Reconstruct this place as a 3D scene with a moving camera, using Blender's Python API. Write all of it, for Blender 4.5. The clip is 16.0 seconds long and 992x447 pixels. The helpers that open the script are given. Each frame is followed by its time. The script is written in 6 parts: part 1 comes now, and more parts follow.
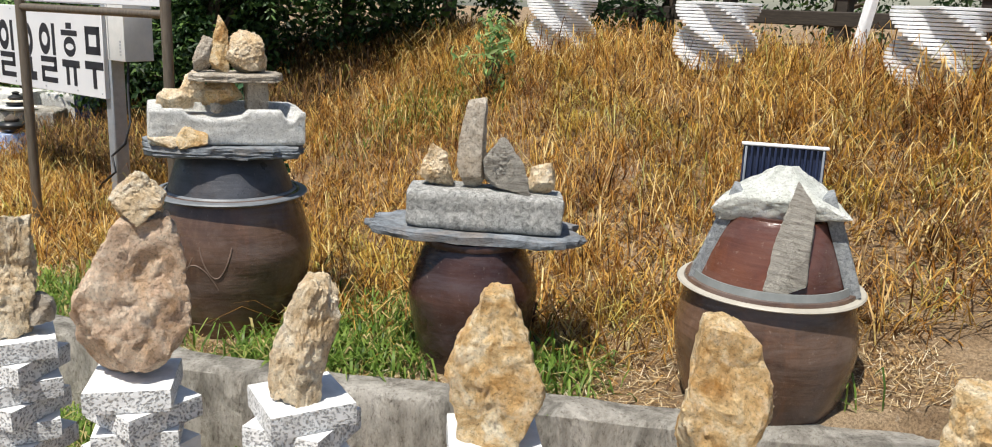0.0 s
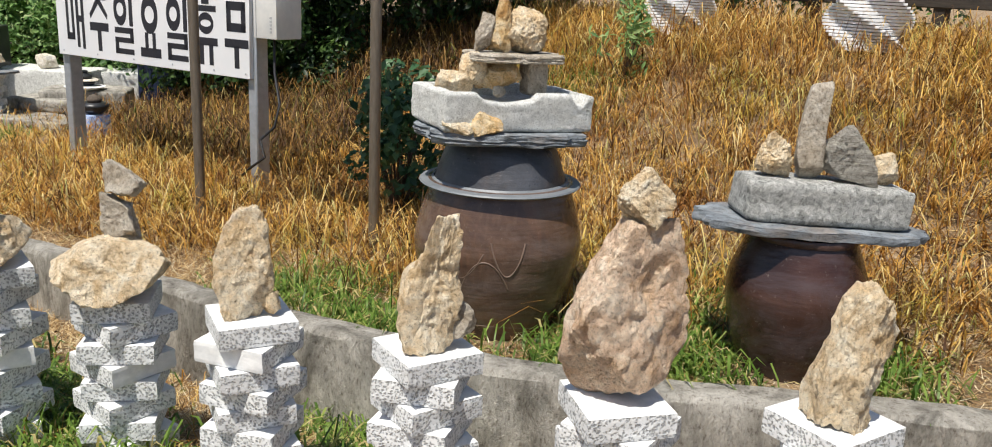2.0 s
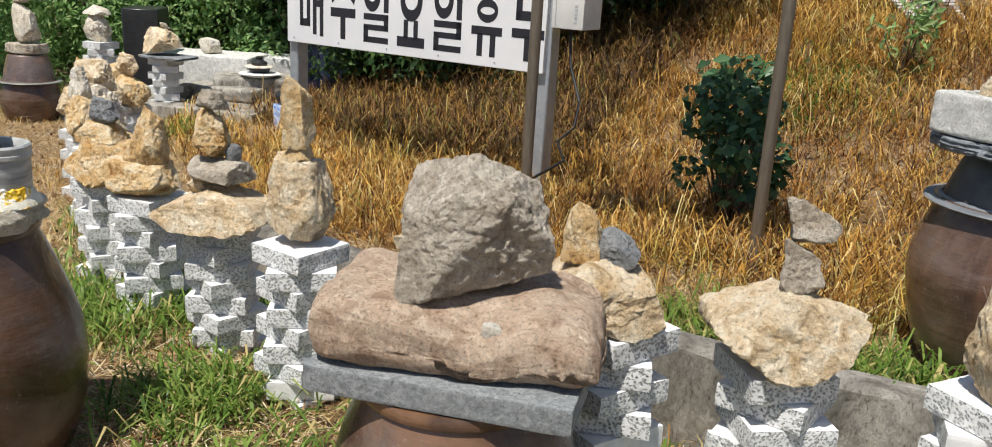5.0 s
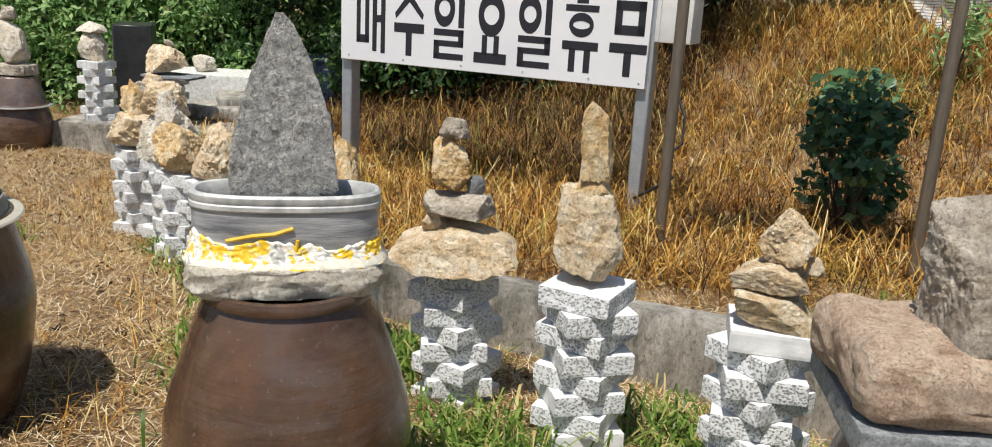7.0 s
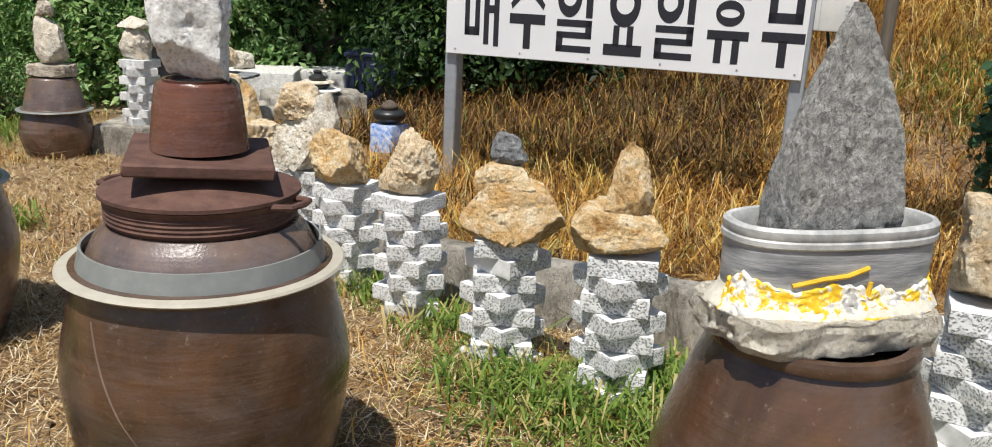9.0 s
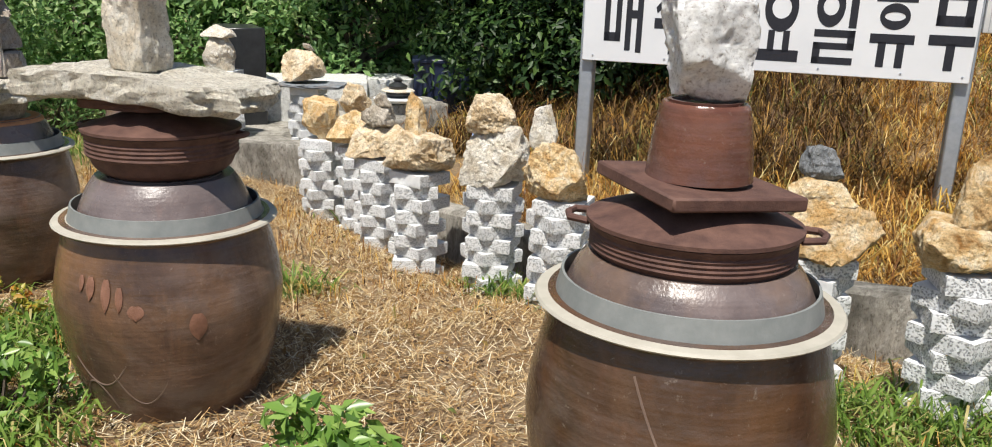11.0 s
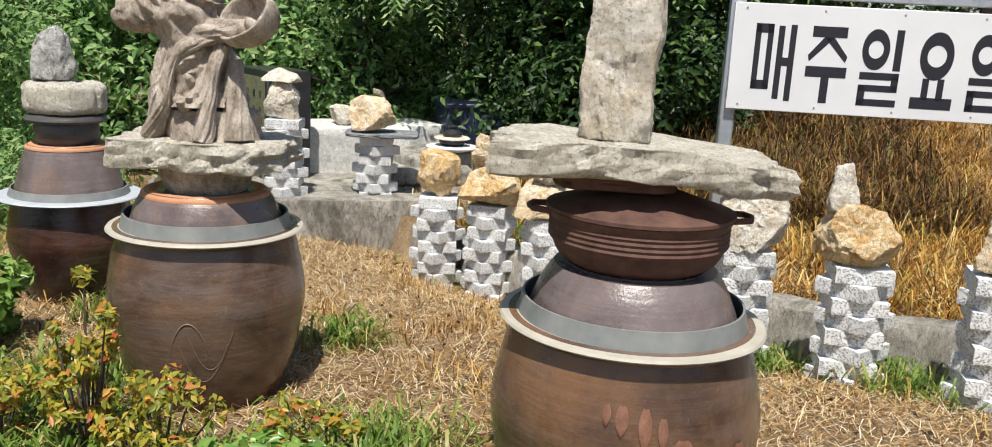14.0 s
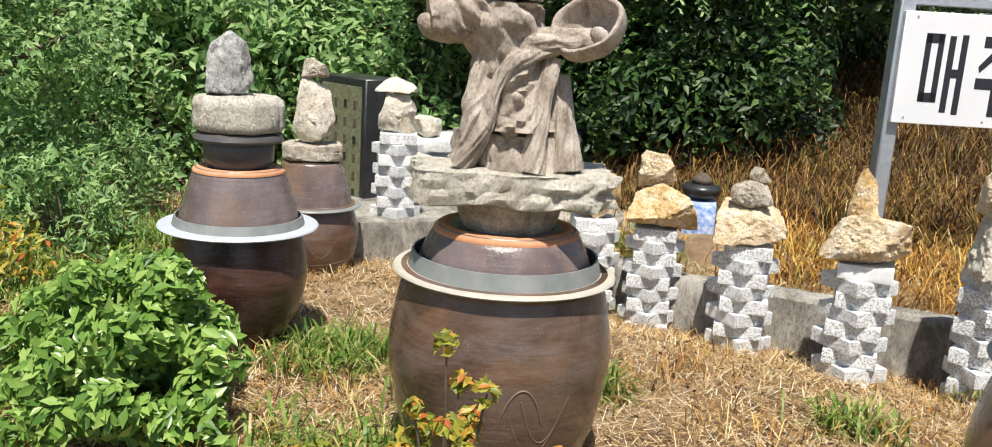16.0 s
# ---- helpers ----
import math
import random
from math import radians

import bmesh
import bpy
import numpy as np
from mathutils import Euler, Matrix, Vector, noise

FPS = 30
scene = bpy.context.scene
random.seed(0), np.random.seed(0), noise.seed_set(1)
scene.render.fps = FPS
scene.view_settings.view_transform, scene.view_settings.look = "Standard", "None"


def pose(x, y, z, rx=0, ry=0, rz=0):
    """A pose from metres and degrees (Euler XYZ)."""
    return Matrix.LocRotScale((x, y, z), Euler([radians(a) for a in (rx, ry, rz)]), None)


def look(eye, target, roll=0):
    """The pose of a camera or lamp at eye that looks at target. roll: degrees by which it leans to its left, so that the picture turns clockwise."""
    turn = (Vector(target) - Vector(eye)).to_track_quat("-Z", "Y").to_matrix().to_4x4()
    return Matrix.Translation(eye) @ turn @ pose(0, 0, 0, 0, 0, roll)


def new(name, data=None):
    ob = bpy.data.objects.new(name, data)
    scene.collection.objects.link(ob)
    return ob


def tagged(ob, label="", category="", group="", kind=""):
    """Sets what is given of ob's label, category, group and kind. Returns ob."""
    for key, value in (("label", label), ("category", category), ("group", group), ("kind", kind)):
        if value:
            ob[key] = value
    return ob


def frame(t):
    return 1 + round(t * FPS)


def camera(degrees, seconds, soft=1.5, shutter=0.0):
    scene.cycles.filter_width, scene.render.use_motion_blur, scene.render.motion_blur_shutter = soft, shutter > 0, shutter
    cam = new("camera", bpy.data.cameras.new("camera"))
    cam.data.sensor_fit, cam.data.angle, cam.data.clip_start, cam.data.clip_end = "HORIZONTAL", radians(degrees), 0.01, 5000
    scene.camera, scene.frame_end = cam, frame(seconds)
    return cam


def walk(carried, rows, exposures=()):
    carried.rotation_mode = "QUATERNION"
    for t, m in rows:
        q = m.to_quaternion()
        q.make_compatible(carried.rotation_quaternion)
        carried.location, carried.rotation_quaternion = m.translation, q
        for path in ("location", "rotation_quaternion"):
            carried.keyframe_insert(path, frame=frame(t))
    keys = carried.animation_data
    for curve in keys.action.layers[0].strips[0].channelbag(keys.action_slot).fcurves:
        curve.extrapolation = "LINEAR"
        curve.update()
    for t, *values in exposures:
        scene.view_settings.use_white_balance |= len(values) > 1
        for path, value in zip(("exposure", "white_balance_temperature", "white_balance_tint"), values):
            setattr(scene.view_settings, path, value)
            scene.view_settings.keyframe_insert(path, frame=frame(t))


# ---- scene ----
cam = camera(58.5, 16.0, soft=1.0)
METRES, EYE, TILT, LEAN, TURN = 9.4, 1.5, 0.0, 0.0, 0.0
ROWS = [
    (0.0, 0.0, 0.0, 0.0, 0.55, -13.83, -2.22),
    (0.5, -0.0304, 0.0071, -0.0023, -0.16, -13.17, -1.57),
    (1.0, -0.0668, 0.0174, -0.0023, -0.32, -13.29, -1.64),
    (1.5, -0.1007, 0.0223, -0.006, -0.93, -14.52, -2.25),
    (2.0, -0.1306, 0.0275, -0.0069, -1.83, -15.02, -2.7),
    (2.5, -0.1654, 0.0435, -0.008, -2.26, -15.96, -2.38),
    (3.0, -0.1939, 0.0467, -0.0088, -1.51, -16.02, -2.13),
    (3.5, -0.2193, 0.0501, -0.0083, -1.24, -16.32, -1.96),
    (4.0, -0.2461, 0.0639, -0.0119, -1.23, -16.5, -1.9),
    (4.5, -0.2743, 0.0773, -0.0125, -0.48, -16.41, -2.62),
    (7.0, -0.4187, 0.1174, -0.018, -8.16, -15.24, -3.0),
    (7.5, -0.4456, 0.1335, -0.019, -10.2, -15.05, -1.46),
    (8.0, -0.4729, 0.1464, -0.0208, -10.97, -15.46, -2.01),
    (8.5, -0.503, 0.1564, -0.021, -12.25, -15.58, -2.44),
    (9.0, -0.5276, 0.1744, -0.0246, -12.99, -15.67, -2.5),
    (9.5, -0.5523, 0.1909, -0.0249, -13.32, -15.78, -3.04),
    (10.0, -0.5804, 0.1985, -0.0263, -13.74, -15.71, -3.11),
    (12.5, -0.7137, 0.2809, -0.0296, -23.11, -15.04, -1.75),
    (13.0, -0.7376, 0.2989, -0.0308, -24.35, -15.0, -2.53),
    (13.5, -0.7644, 0.3138, -0.0291, -26.76, -14.09, -2.48),
    (14.0, -0.7836, 0.3344, -0.0321, -28.24, -12.68, -2.98),
    (14.5, -0.8034, 0.3608, -0.0309, -29.3, -12.29, -1.96),
    (15.0, -0.8283, 0.3842, -0.0338, -30.56, -11.94, -3.11),
    (15.5, -0.8498, 0.4011, -0.0328, -31.81, -11.91, -3.61),
    (16.0, -0.8674, 0.432, -0.0369, -33.06, -12.22, -3.47),
]
walk(cam, [(t, pose(0, 0, EYE, TILT, LEAN, TURN) @ pose(METRES * x, METRES * y, METRES * z, 90 + pitch, roll, yaw)) for t, x, y, z, yaw, pitch, roll in ROWS], exposures=((0.0, 0.33), (4.0, 0.22), (8.0, 0.18), (12.0, 0.36), (14.0, 0.36), (16.0, 0.60)))

# ---- world, sun, exposure ----
SUN_AZ, SUN_EL = (-0.56, -0.83), 65.5
world = bpy.data.worlds.new("sky")
scene.world = world
world.use_nodes = True
wn = world.node_tree
sky = wn.nodes.new("ShaderNodeTexSky")
sky.sky_type, sky.sun_disc = "NISHITA", False
sky.sun_elevation = radians(SUN_EL)
sky.sun_rotation = math.atan2(SUN_AZ[0], SUN_AZ[1])
wn.nodes["Background"].inputs[1].default_value = 0.085
wn.links.new(sky.outputs[0], wn.nodes["Background"].inputs[0])
sun_data = bpy.data.lights.new("sun", "SUN")
sun_data.energy, sun_data.angle, sun_data.color = 4.8, radians(0.55), (1.0, 0.95, 0.87)
sun = new("sun", sun_data)
sv = Vector((SUN_AZ[0], SUN_AZ[1], 0)).normalized() * math.cos(radians(SUN_EL)) + Vector((0, 0, math.sin(radians(SUN_EL))))
sun.matrix_world = look(sv * 30, (0, 0, 0))


# ---- materials ----
def material(name, rough=0.8, metal=0.0, spec=0.5):
    m = bpy.data.materials.new(name)
    m.use_nodes = True
    nt = m.node_tree
    b = nt.nodes["Principled BSDF"]
    b.inputs["Roughness"].default_value = rough
    b.inputs["Metallic"].default_value = metal
    b.inputs["Specular IOR Level"].default_value = spec
    return m, nt, b


def node(nt, kind, **values):
    n = nt.nodes.new(kind)
    for k, v in values.items():
        n.inputs[k.replace("_", " ")].default_value = v
    return n


def ramp(nt, source, stops):
    r = nt.nodes.new("ShaderNodeValToRGB")
    e = r.color_ramp.elements
    while len(e) < len(stops):
        e.new(0.5)
    for el, (p, c) in zip(e, stops):
        el.position, el.color = p, (*c, 1) if len(c) == 3 else c
    nt.links.new(source, r.inputs[0])
    return r.outputs[0]


def mixed(nt, a, b, f, mode="MIX"):
    m = nt.nodes.new("ShaderNodeMix")
    m.data_type, m.blend_type = "RGBA", mode
    for sock, v in ((m.inputs[6], a), (m.inputs[7], b), (m.inputs[0], f)):
        if hasattr(v, "links"):
            nt.links.new(v, sock)
        else:
            sock.default_value = v if isinstance(v, float) else (*v, 1)
    return m.outputs[2]


def place(nt, stretch=(1, 1, 1)):
    """Object coordinates in metres, shifted for each object."""
    tc, mp, oi = nt.nodes.new("ShaderNodeTexCoord"), nt.nodes.new("ShaderNodeMapping"), nt.nodes.new("ShaderNodeObjectInfo")
    add = nt.nodes.new("ShaderNodeVectorMath")
    add.operation = "MULTIPLY_ADD"
    add.inputs[1].default_value = (7.3, 3.1, 5.7)
    nt.links.new(oi.outputs["Random"], add.inputs[0])
    nt.links.new(tc.outputs["Object"], add.inputs[2])
    mp.inputs["Scale"].default_value = stretch
    nt.links.new(add.outputs[0], mp.inputs[0])
    return mp.outputs[0]


def fbm(nt, vec, scale, detail=6.0, rough=0.6, distort=0.0):
    n = node(nt, "ShaderNodeTexNoise", Scale=scale, Detail=detail, Roughness=rough, Distortion=distort)
    nt.links.new(vec, n.inputs["Vector"])
    return n.outputs[0]


def bump(nt, b, height, strength, distance, after=None):
    n = node(nt, "ShaderNodeBump", Strength=strength, Distance=distance)
    nt.links.new(height, n.inputs["Height"])
    if after is not None:
        nt.links.new(after, n.inputs["Normal"])
    nt.links.new(n.outputs[0], b.inputs["Normal"])
    return n.outputs[0]


def stone(name, dark, mid, light, stain=None, scale=14.0, grain=120.0, rough=0.85, relief=0.009, stretch=(1, 1, 1), amount=0.5):
    m, nt, b = material(name, rough, spec=0.3)
    v = place(nt, stretch)
    c = ramp(nt, fbm(nt, v, scale, 8.0, 0.68, 0.8), [(0.30, dark), (0.47, mid), (0.66, light)])
    if stain:
        c = mixed(nt, c, stain, ramp(nt, fbm(nt, v, scale * 0.45, 5.0, 0.7, 1.2), [(0.46, (0, 0, 0)), (0.66, (amount, amount, amount))]))
    g = fbm(nt, v, grain, 5.0, 0.75)
    c = mixed(nt, c, ramp(nt, g, [(0.33, (0.42, 0.37, 0.32)), (0.45, (1.0, 1.0, 1.0)), (0.66, (1.25, 1.25, 1.23))]), 0.85, "MULTIPLY")
    nt.links.new(c, b.inputs["Base Color"])
    n1 = bump(nt, b, fbm(nt, v, scale * 2.2, 9.0, 0.75, 0.4), 1.0, relief * 2.3)
    bump(nt, b, g, 0.9, 0.004, n1)
    return m


OCHRE = stone("ochre_granite", (0.40, 0.20, 0.06), (0.72, 0.52, 0.27), (0.90, 0.80, 0.60), (0.64, 0.32, 0.07), scale=17)
BUFF = stone("buff_granite", (0.42, 0.28, 0.14), (0.75, 0.60, 0.40), (0.90, 0.82, 0.66), (0.62, 0.37, 0.13), scale=17, amount=0.4)
PINK = stone("pink_granite", (0.46, 0.29, 0.18), (0.74, 0.55, 0.40), (0.88, 0.75, 0.60), (0.62, 0.36, 0.15), scale=19, amount=0.4)
PALE = stone("pale_granite", (0.44, 0.37, 0.27), (0.72, 0.66, 0.55), (0.88, 0.85, 0.78), (0.62, 0.45, 0.25), scale=17, amount=0.3)
GREY = stone("grey_stone", (0.20, 0.17, 0.13), (0.50, 0.44, 0.36), (0.74, 0.68, 0.58), (0.40, 0.30, 0.19), scale=18, amount=0.4)
SLATE = stone("blue_grey_stone", (0.13, 0.14, 0.15), (0.24, 0.25, 0.26), (0.38, 0.39, 0.39), scale=18)
SPECKLED = stone("speckled_grey_granite", (0.16, 0.16, 0.158), (0.40, 0.40, 0.385), (0.72, 0.71, 0.68), scale=70, grain=170, relief=0.008)
LAYERED = stone("layered_grey_stone", (0.20, 0.18, 0.15), (0.40, 0.37, 0.32), (0.58, 0.55, 0.48), scale=20, stretch=(0.6, 0.6, 5))
LIMESTONE = stone("cream_limestone", (0.52, 0.46, 0.36), (0.78, 0.72, 0.60), (0.92, 0.88, 0.78), (0.48, 0.43, 0.35), scale=26, relief=0.014, amount=0.2)
WHITE_STONE = stone("greenish_white_stone", (0.45, 0.47, 0.42), (0.68, 0.70, 0.64), (0.84, 0.85, 0.80), scale=12)
TROUGH = stone("carved_white_granite", (0.44, 0.44, 0.42), (0.63, 0.63, 0.60), (0.80, 0.80, 0.77), scale=40, grain=200, relief=0.004)
GRANITE = stone("hewn_grey_granite", (0.13, 0.13, 0.125), (0.52, 0.52, 0.49), (0.86, 0.85, 0.82), scale=42, grain=180, relief=0.010)
ROSE = stone("rose_granite", (0.38, 0.25, 0.17), (0.66, 0.49, 0.36), (0.84, 0.69, 0.54), (0.50, 0.33, 0.22), scale=22, grain=150, relief=0.012, amount=0.4)
SHALE = stone("blue_slate", (0.09, 0.10, 0.11), (0.17, 0.19, 0.21), (0.29, 0.32, 0.35), (0.30, 0.24, 0.19), scale=10, grain=60, relief=0.004, stretch=(1, 1, 3), amount=0.5)
POROUS = stone("porous_white_stone", (0.52, 0.52, 0.51), (0.74, 0.74, 0.73), (0.88, 0.88, 0.87), scale=25, rough=0.5, relief=0.003)
WEATHERED = stone("weathered_driftwood", (0.17, 0.135, 0.10), (0.44, 0.375, 0.31), (0.64, 0.575, 0.50), (0.30, 0.235, 0.18), scale=12, grain=110, stretch=(1.5, 1.5, 0.9), relief=0.005)
CONCRETE = stone("old_concrete", (0.17, 0.155, 0.13), (0.38, 0.355, 0.31), (0.56, 0.53, 0.475), (0.09, 0.085, 0.07), scale=8, grain=80, relief=0.014, amount=0.75, stretch=(1, 1, 0.45))
BLUE_GRANITE = stone("sawn_blue_grey_granite", (0.16, 0.17, 0.18), (0.28, 0.30, 0.31), (0.42, 0.44, 0.45), scale=60, grain=240, relief=0.002)


def slab_materials():
    top, nt, b = material("slab_sawn_top", 0.75)
    v = place(nt)
    c = ramp(nt, fbm(nt, v, 30.0), [(0.3, (0.62, 0.63, 0.63)), (0.65, (0.79, 0.79, 0.78))])
    c = mixed(nt, c, (0.52, 0.51, 0.47), ramp(nt, fbm(nt, v, 9.0, 6.0, 0.7), [(0.55, (0, 0, 0)), (0.75, (0.5, 0.5, 0.5))]))
    nt.links.new(c, b.inputs["Base Color"])
    bump(nt, b, fbm(nt, v, 160.0), 0.3, 0.001)
    side, nt, b = material("slab_pitted_side", 0.9, spec=0.2)
    v = place(nt)
    warp = fbm(nt, v, 70.0, 4.0, 0.7)
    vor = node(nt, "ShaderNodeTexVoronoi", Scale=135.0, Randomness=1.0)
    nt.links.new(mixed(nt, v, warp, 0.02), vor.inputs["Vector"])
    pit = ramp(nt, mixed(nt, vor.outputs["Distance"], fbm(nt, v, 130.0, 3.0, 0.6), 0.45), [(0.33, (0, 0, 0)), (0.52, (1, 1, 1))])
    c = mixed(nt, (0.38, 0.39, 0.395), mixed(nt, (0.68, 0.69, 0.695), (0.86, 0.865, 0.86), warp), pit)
    c = mixed(nt, c, (0.50, 0.47, 0.40), ramp(nt, fbm(nt, v, 11.0, 6.0, 0.7), [(0.56, (0, 0, 0)), (0.78, (0.45, 0.45, 0.45))]))
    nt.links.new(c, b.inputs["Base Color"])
    bump(nt, b, pit, 0.9, 0.004)
    return top, side


SLAB_TOP, SLAB_SIDE = slab_materials()


def glaze(name, dark, mid, light, rough=0.3, streak=0.5):
    m, nt, b = material(name, rough)
    v = place(nt)
    c = ramp(nt, fbm(nt, v, 3.5, 7.0, 0.6, 0.8), [(0.3, dark), (0.52, mid), (0.75, light)])
    rings = place(nt, (0.4, 0.4, 26))
    c = mixed(nt, c, ramp(nt, fbm(nt, rings, 4.0, 5.0, 0.65), [(0.3, (0.62, 0.60, 0.58)), (0.7, (1.15, 1.12, 1.1))]), streak, "MULTIPLY")
    drip = place(nt, (9, 9, 0.8))
    c = mixed(nt, c, light, ramp(nt, fbm(nt, drip, 2.0, 5.0, 0.6), [(0.58, (0, 0, 0)), (0.8, (0.4, 0.4, 0.4))]))
    warm = ramp(nt, fbm(nt, drip, 1.1, 6.0, 0.65, 0.6), [(0.55, (0, 0, 0)), (0.75, (0.25, 0.25, 0.25))])
    c = mixed(nt, c, tuple(min(1.0, q * f) for q, f in zip(light, (1.5, 1.0, 0.75))), warm)
    # Blue-grey patches: mottled glaze, with the sky's reflected sheen put into the colour.
    sheen = ramp(nt, fbm(nt, place(nt, (0.8, 0.8, 2.2)), 2.6, 7.0, 0.7, 1.0), [(0.45, (0, 0, 0)), (0.66, (0.7, 0.7, 0.7))])
    c = mixed(nt, c, tuple(0.6 * q + k for q, k in zip(light, (0.040, 0.045, 0.055))), sheen)
    ochre = ramp(nt, fbm(nt, v, 1.9, 6.0, 0.65, 0.8), [(0.50, (0, 0, 0)), (0.66, (0.55, 0.55, 0.55))])
    c = mixed(nt, c, tuple(q * f for q, f in zip(light, (1.05, 0.80, 0.50))), ochre)
    dust = ramp(nt, fbm(nt, v, 60.0, 4.0, 0.75), [(0.62, (0, 0, 0)), (0.78, (0.35, 0.35, 0.35))])
    c = mixed(nt, c, (0.42, 0.36, 0.30), dust)
    nt.links.new(c, b.inputs["Base Color"])
    r = ramp(nt, fbm(nt, v, 7.0, 5.0, 0.6), [(0.3, (rough * 0.6,) * 3), (0.75, (rough * 1.4,) * 3)])
    nt.links.new(r, b.inputs["Roughness"])
    n1 = bump(nt, b, fbm(nt, place(nt, (0.8, 0.8, 9)), 2.6, 3.0), 0.30, 0.012)
    n1 = bump(nt, b, fbm(nt, v, 16.0, 4.0, 0.6), 0.35, 0.006, n1)
    bump(nt, b, fbm(nt, v, 48.0, 5.0, 0.7), 0.55, 0.003, n1)
    return m


BROWN_GLAZE = glaze("brown_onggi_glaze", (0.052, 0.031, 0.023), (0.12, 0.072, 0.050), (0.22, 0.145, 0.10), rough=0.17, streak=0.35)
DARK_GLAZE = glaze("dark_onggi_glaze", (0.020, 0.011, 0.009), (0.045, 0.021, 0.016), (0.085, 0.040, 0.028), rough=0.2, streak=0.3)
OCHRE_GLAZE = glaze("ochre_brown_glaze", (0.034, 0.019, 0.013), (0.072, 0.040, 0.024), (0.13, 0.076, 0.045), rough=0.14, streak=0.35)
POT_GLAZE = glaze("purple_brown_pot", (0.070, 0.054, 0.050), (0.135, 0.104, 0.098), (0.235, 0.185, 0.17), rough=0.30, streak=0.35)
RED_POT = glaze("red_brown_pot", (0.060, 0.024, 0.017), (0.115, 0.045, 0.030), (0.19, 0.085, 0.055), rough=0.24)
IRON_POT = glaze("black_glazed_pot", (0.030, 0.030, 0.033), (0.055, 0.056, 0.062), (0.10, 0.10, 0.11), rough=0.42, streak=0.4)


def plain(name, a, c2, rough=0.6, metal=0.0, scale=14.0, grain=0.25, stretch=(1, 1, 1)):
    m, nt, b = material(name, rough, metal)
    v = place(nt, stretch)
    c = ramp(nt, fbm(nt, v, scale, 7.0, 0.65), [(0.32, a), (0.68, c2)])
    nt.links.new(c, b.inputs["Base Color"])
    bump(nt, b, fbm(nt, v, scale * 7, 4.0), grain, 0.002)
    return m


RING_GREY = plain("grey_flange", (0.16, 0.175, 0.17), (0.24, 0.25, 0.24), 0.5)
RING_BRIM = plain("beige_brim", (0.36, 0.335, 0.275), (0.47, 0.44, 0.37), 0.6)
RING_BLUE = plain("blue_grey_brim", (0.36, 0.39, 0.43), (0.47, 0.50, 0.54), 0.5)
RING_DARK = plain("dark_grey_brim", (0.13, 0.145, 0.16), (0.20, 0.215, 0.23), 0.5)
RUST = plain("rusty_iron", (0.070, 0.033, 0.026), (0.145, 0.074, 0.054), 0.75, 0.1, 22.0, 0.7)
CLAY = plain("orange_clay", (0.42, 0.19, 0.09), (0.55, 0.28, 0.15), 0.8, 0, 20)
SIGN_WHITE = plain("white_panel", (0.70, 0.71, 0.73), (0.76, 0.77, 0.785), 0.45, 0, 3, 0.05)
SIGN_INK = plain("black_letters", (0.012, 0.013, 0.02), (0.022, 0.022, 0.03), 0.5, 0, 20, 0.05)
STEEL = plain("galvanised_steel", (0.34, 0.37, 0.41), (0.46, 0.49, 0.53), 0.45, 0.5, 20)
BRONZE = plain("brown_steel_pole", (0.15, 0.125, 0.095), (0.23, 0.19, 0.15), 0.45, 0.5, 30, 0.1, (3, 3, 0.4))
PLASTIC = plain("cream_plastic_box", (0.62, 0.63, 0.62), (0.72, 0.72, 0.70), 0.5)
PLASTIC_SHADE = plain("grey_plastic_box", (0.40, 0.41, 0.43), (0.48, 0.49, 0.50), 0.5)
NAVY = plain("navy_plastic", (0.010, 0.016, 0.045), (0.022, 0.032, 0.075), 0.4)
BLACK = plain("black_surface", (0.014, 0.015, 0.017), (0.035, 0.036, 0.038), 0.35)
CABLE = plain("black_cable", (0.01, 0.01, 0.012), (0.02, 0.02, 0.022), 0.5)
WHITE_PAINT = plain("white_painted_bar", (0.70, 0.71, 0.72), (0.86, 0.86, 0.86), 0.6, 0, 30)
MOULDED = plain("grey_trough_glaze", (0.13, 0.14, 0.155), (0.50, 0.51, 0.52), 0.32, 0, 9, 0.5, (0.6, 0.6, 5))
MOULDED_RIM = plain("pale_trough_rim", (0.28, 0.29, 0.29), (0.62, 0.62, 0.60), 0.4, 0, 22)
YELLOW = plain("yellow_paint", (0.62, 0.36, 0.012), (0.80, 0.56, 0.05), 0.5, 0, 40)
CREAM = plain("cream_relief", (0.58, 0.55, 0.45), (0.78, 0.75, 0.64), 0.6, 0, 60)
CELADON = plain("blue_white_porcelain", (0.06, 0.22, 0.70), (0.78, 0.85, 0.92), 0.2, 0, 34, 0.05)
WOOD_DARK = plain("dark_timber", (0.020, 0.016, 0.012), (0.055, 0.043, 0.033), 0.8, 0, 8, 0.5, (1, 8, 8))
BARK = plain("bark", (0.05, 0.04, 0.03), (0.13, 0.10, 0.075), 0.9, 0, 20, 0.9, (3, 3, 0.6))
BOARD_FACE = plain("olive_board", (0.10, 0.11, 0.06), (0.24, 0.24, 0.15), 0.5, 0, 40)


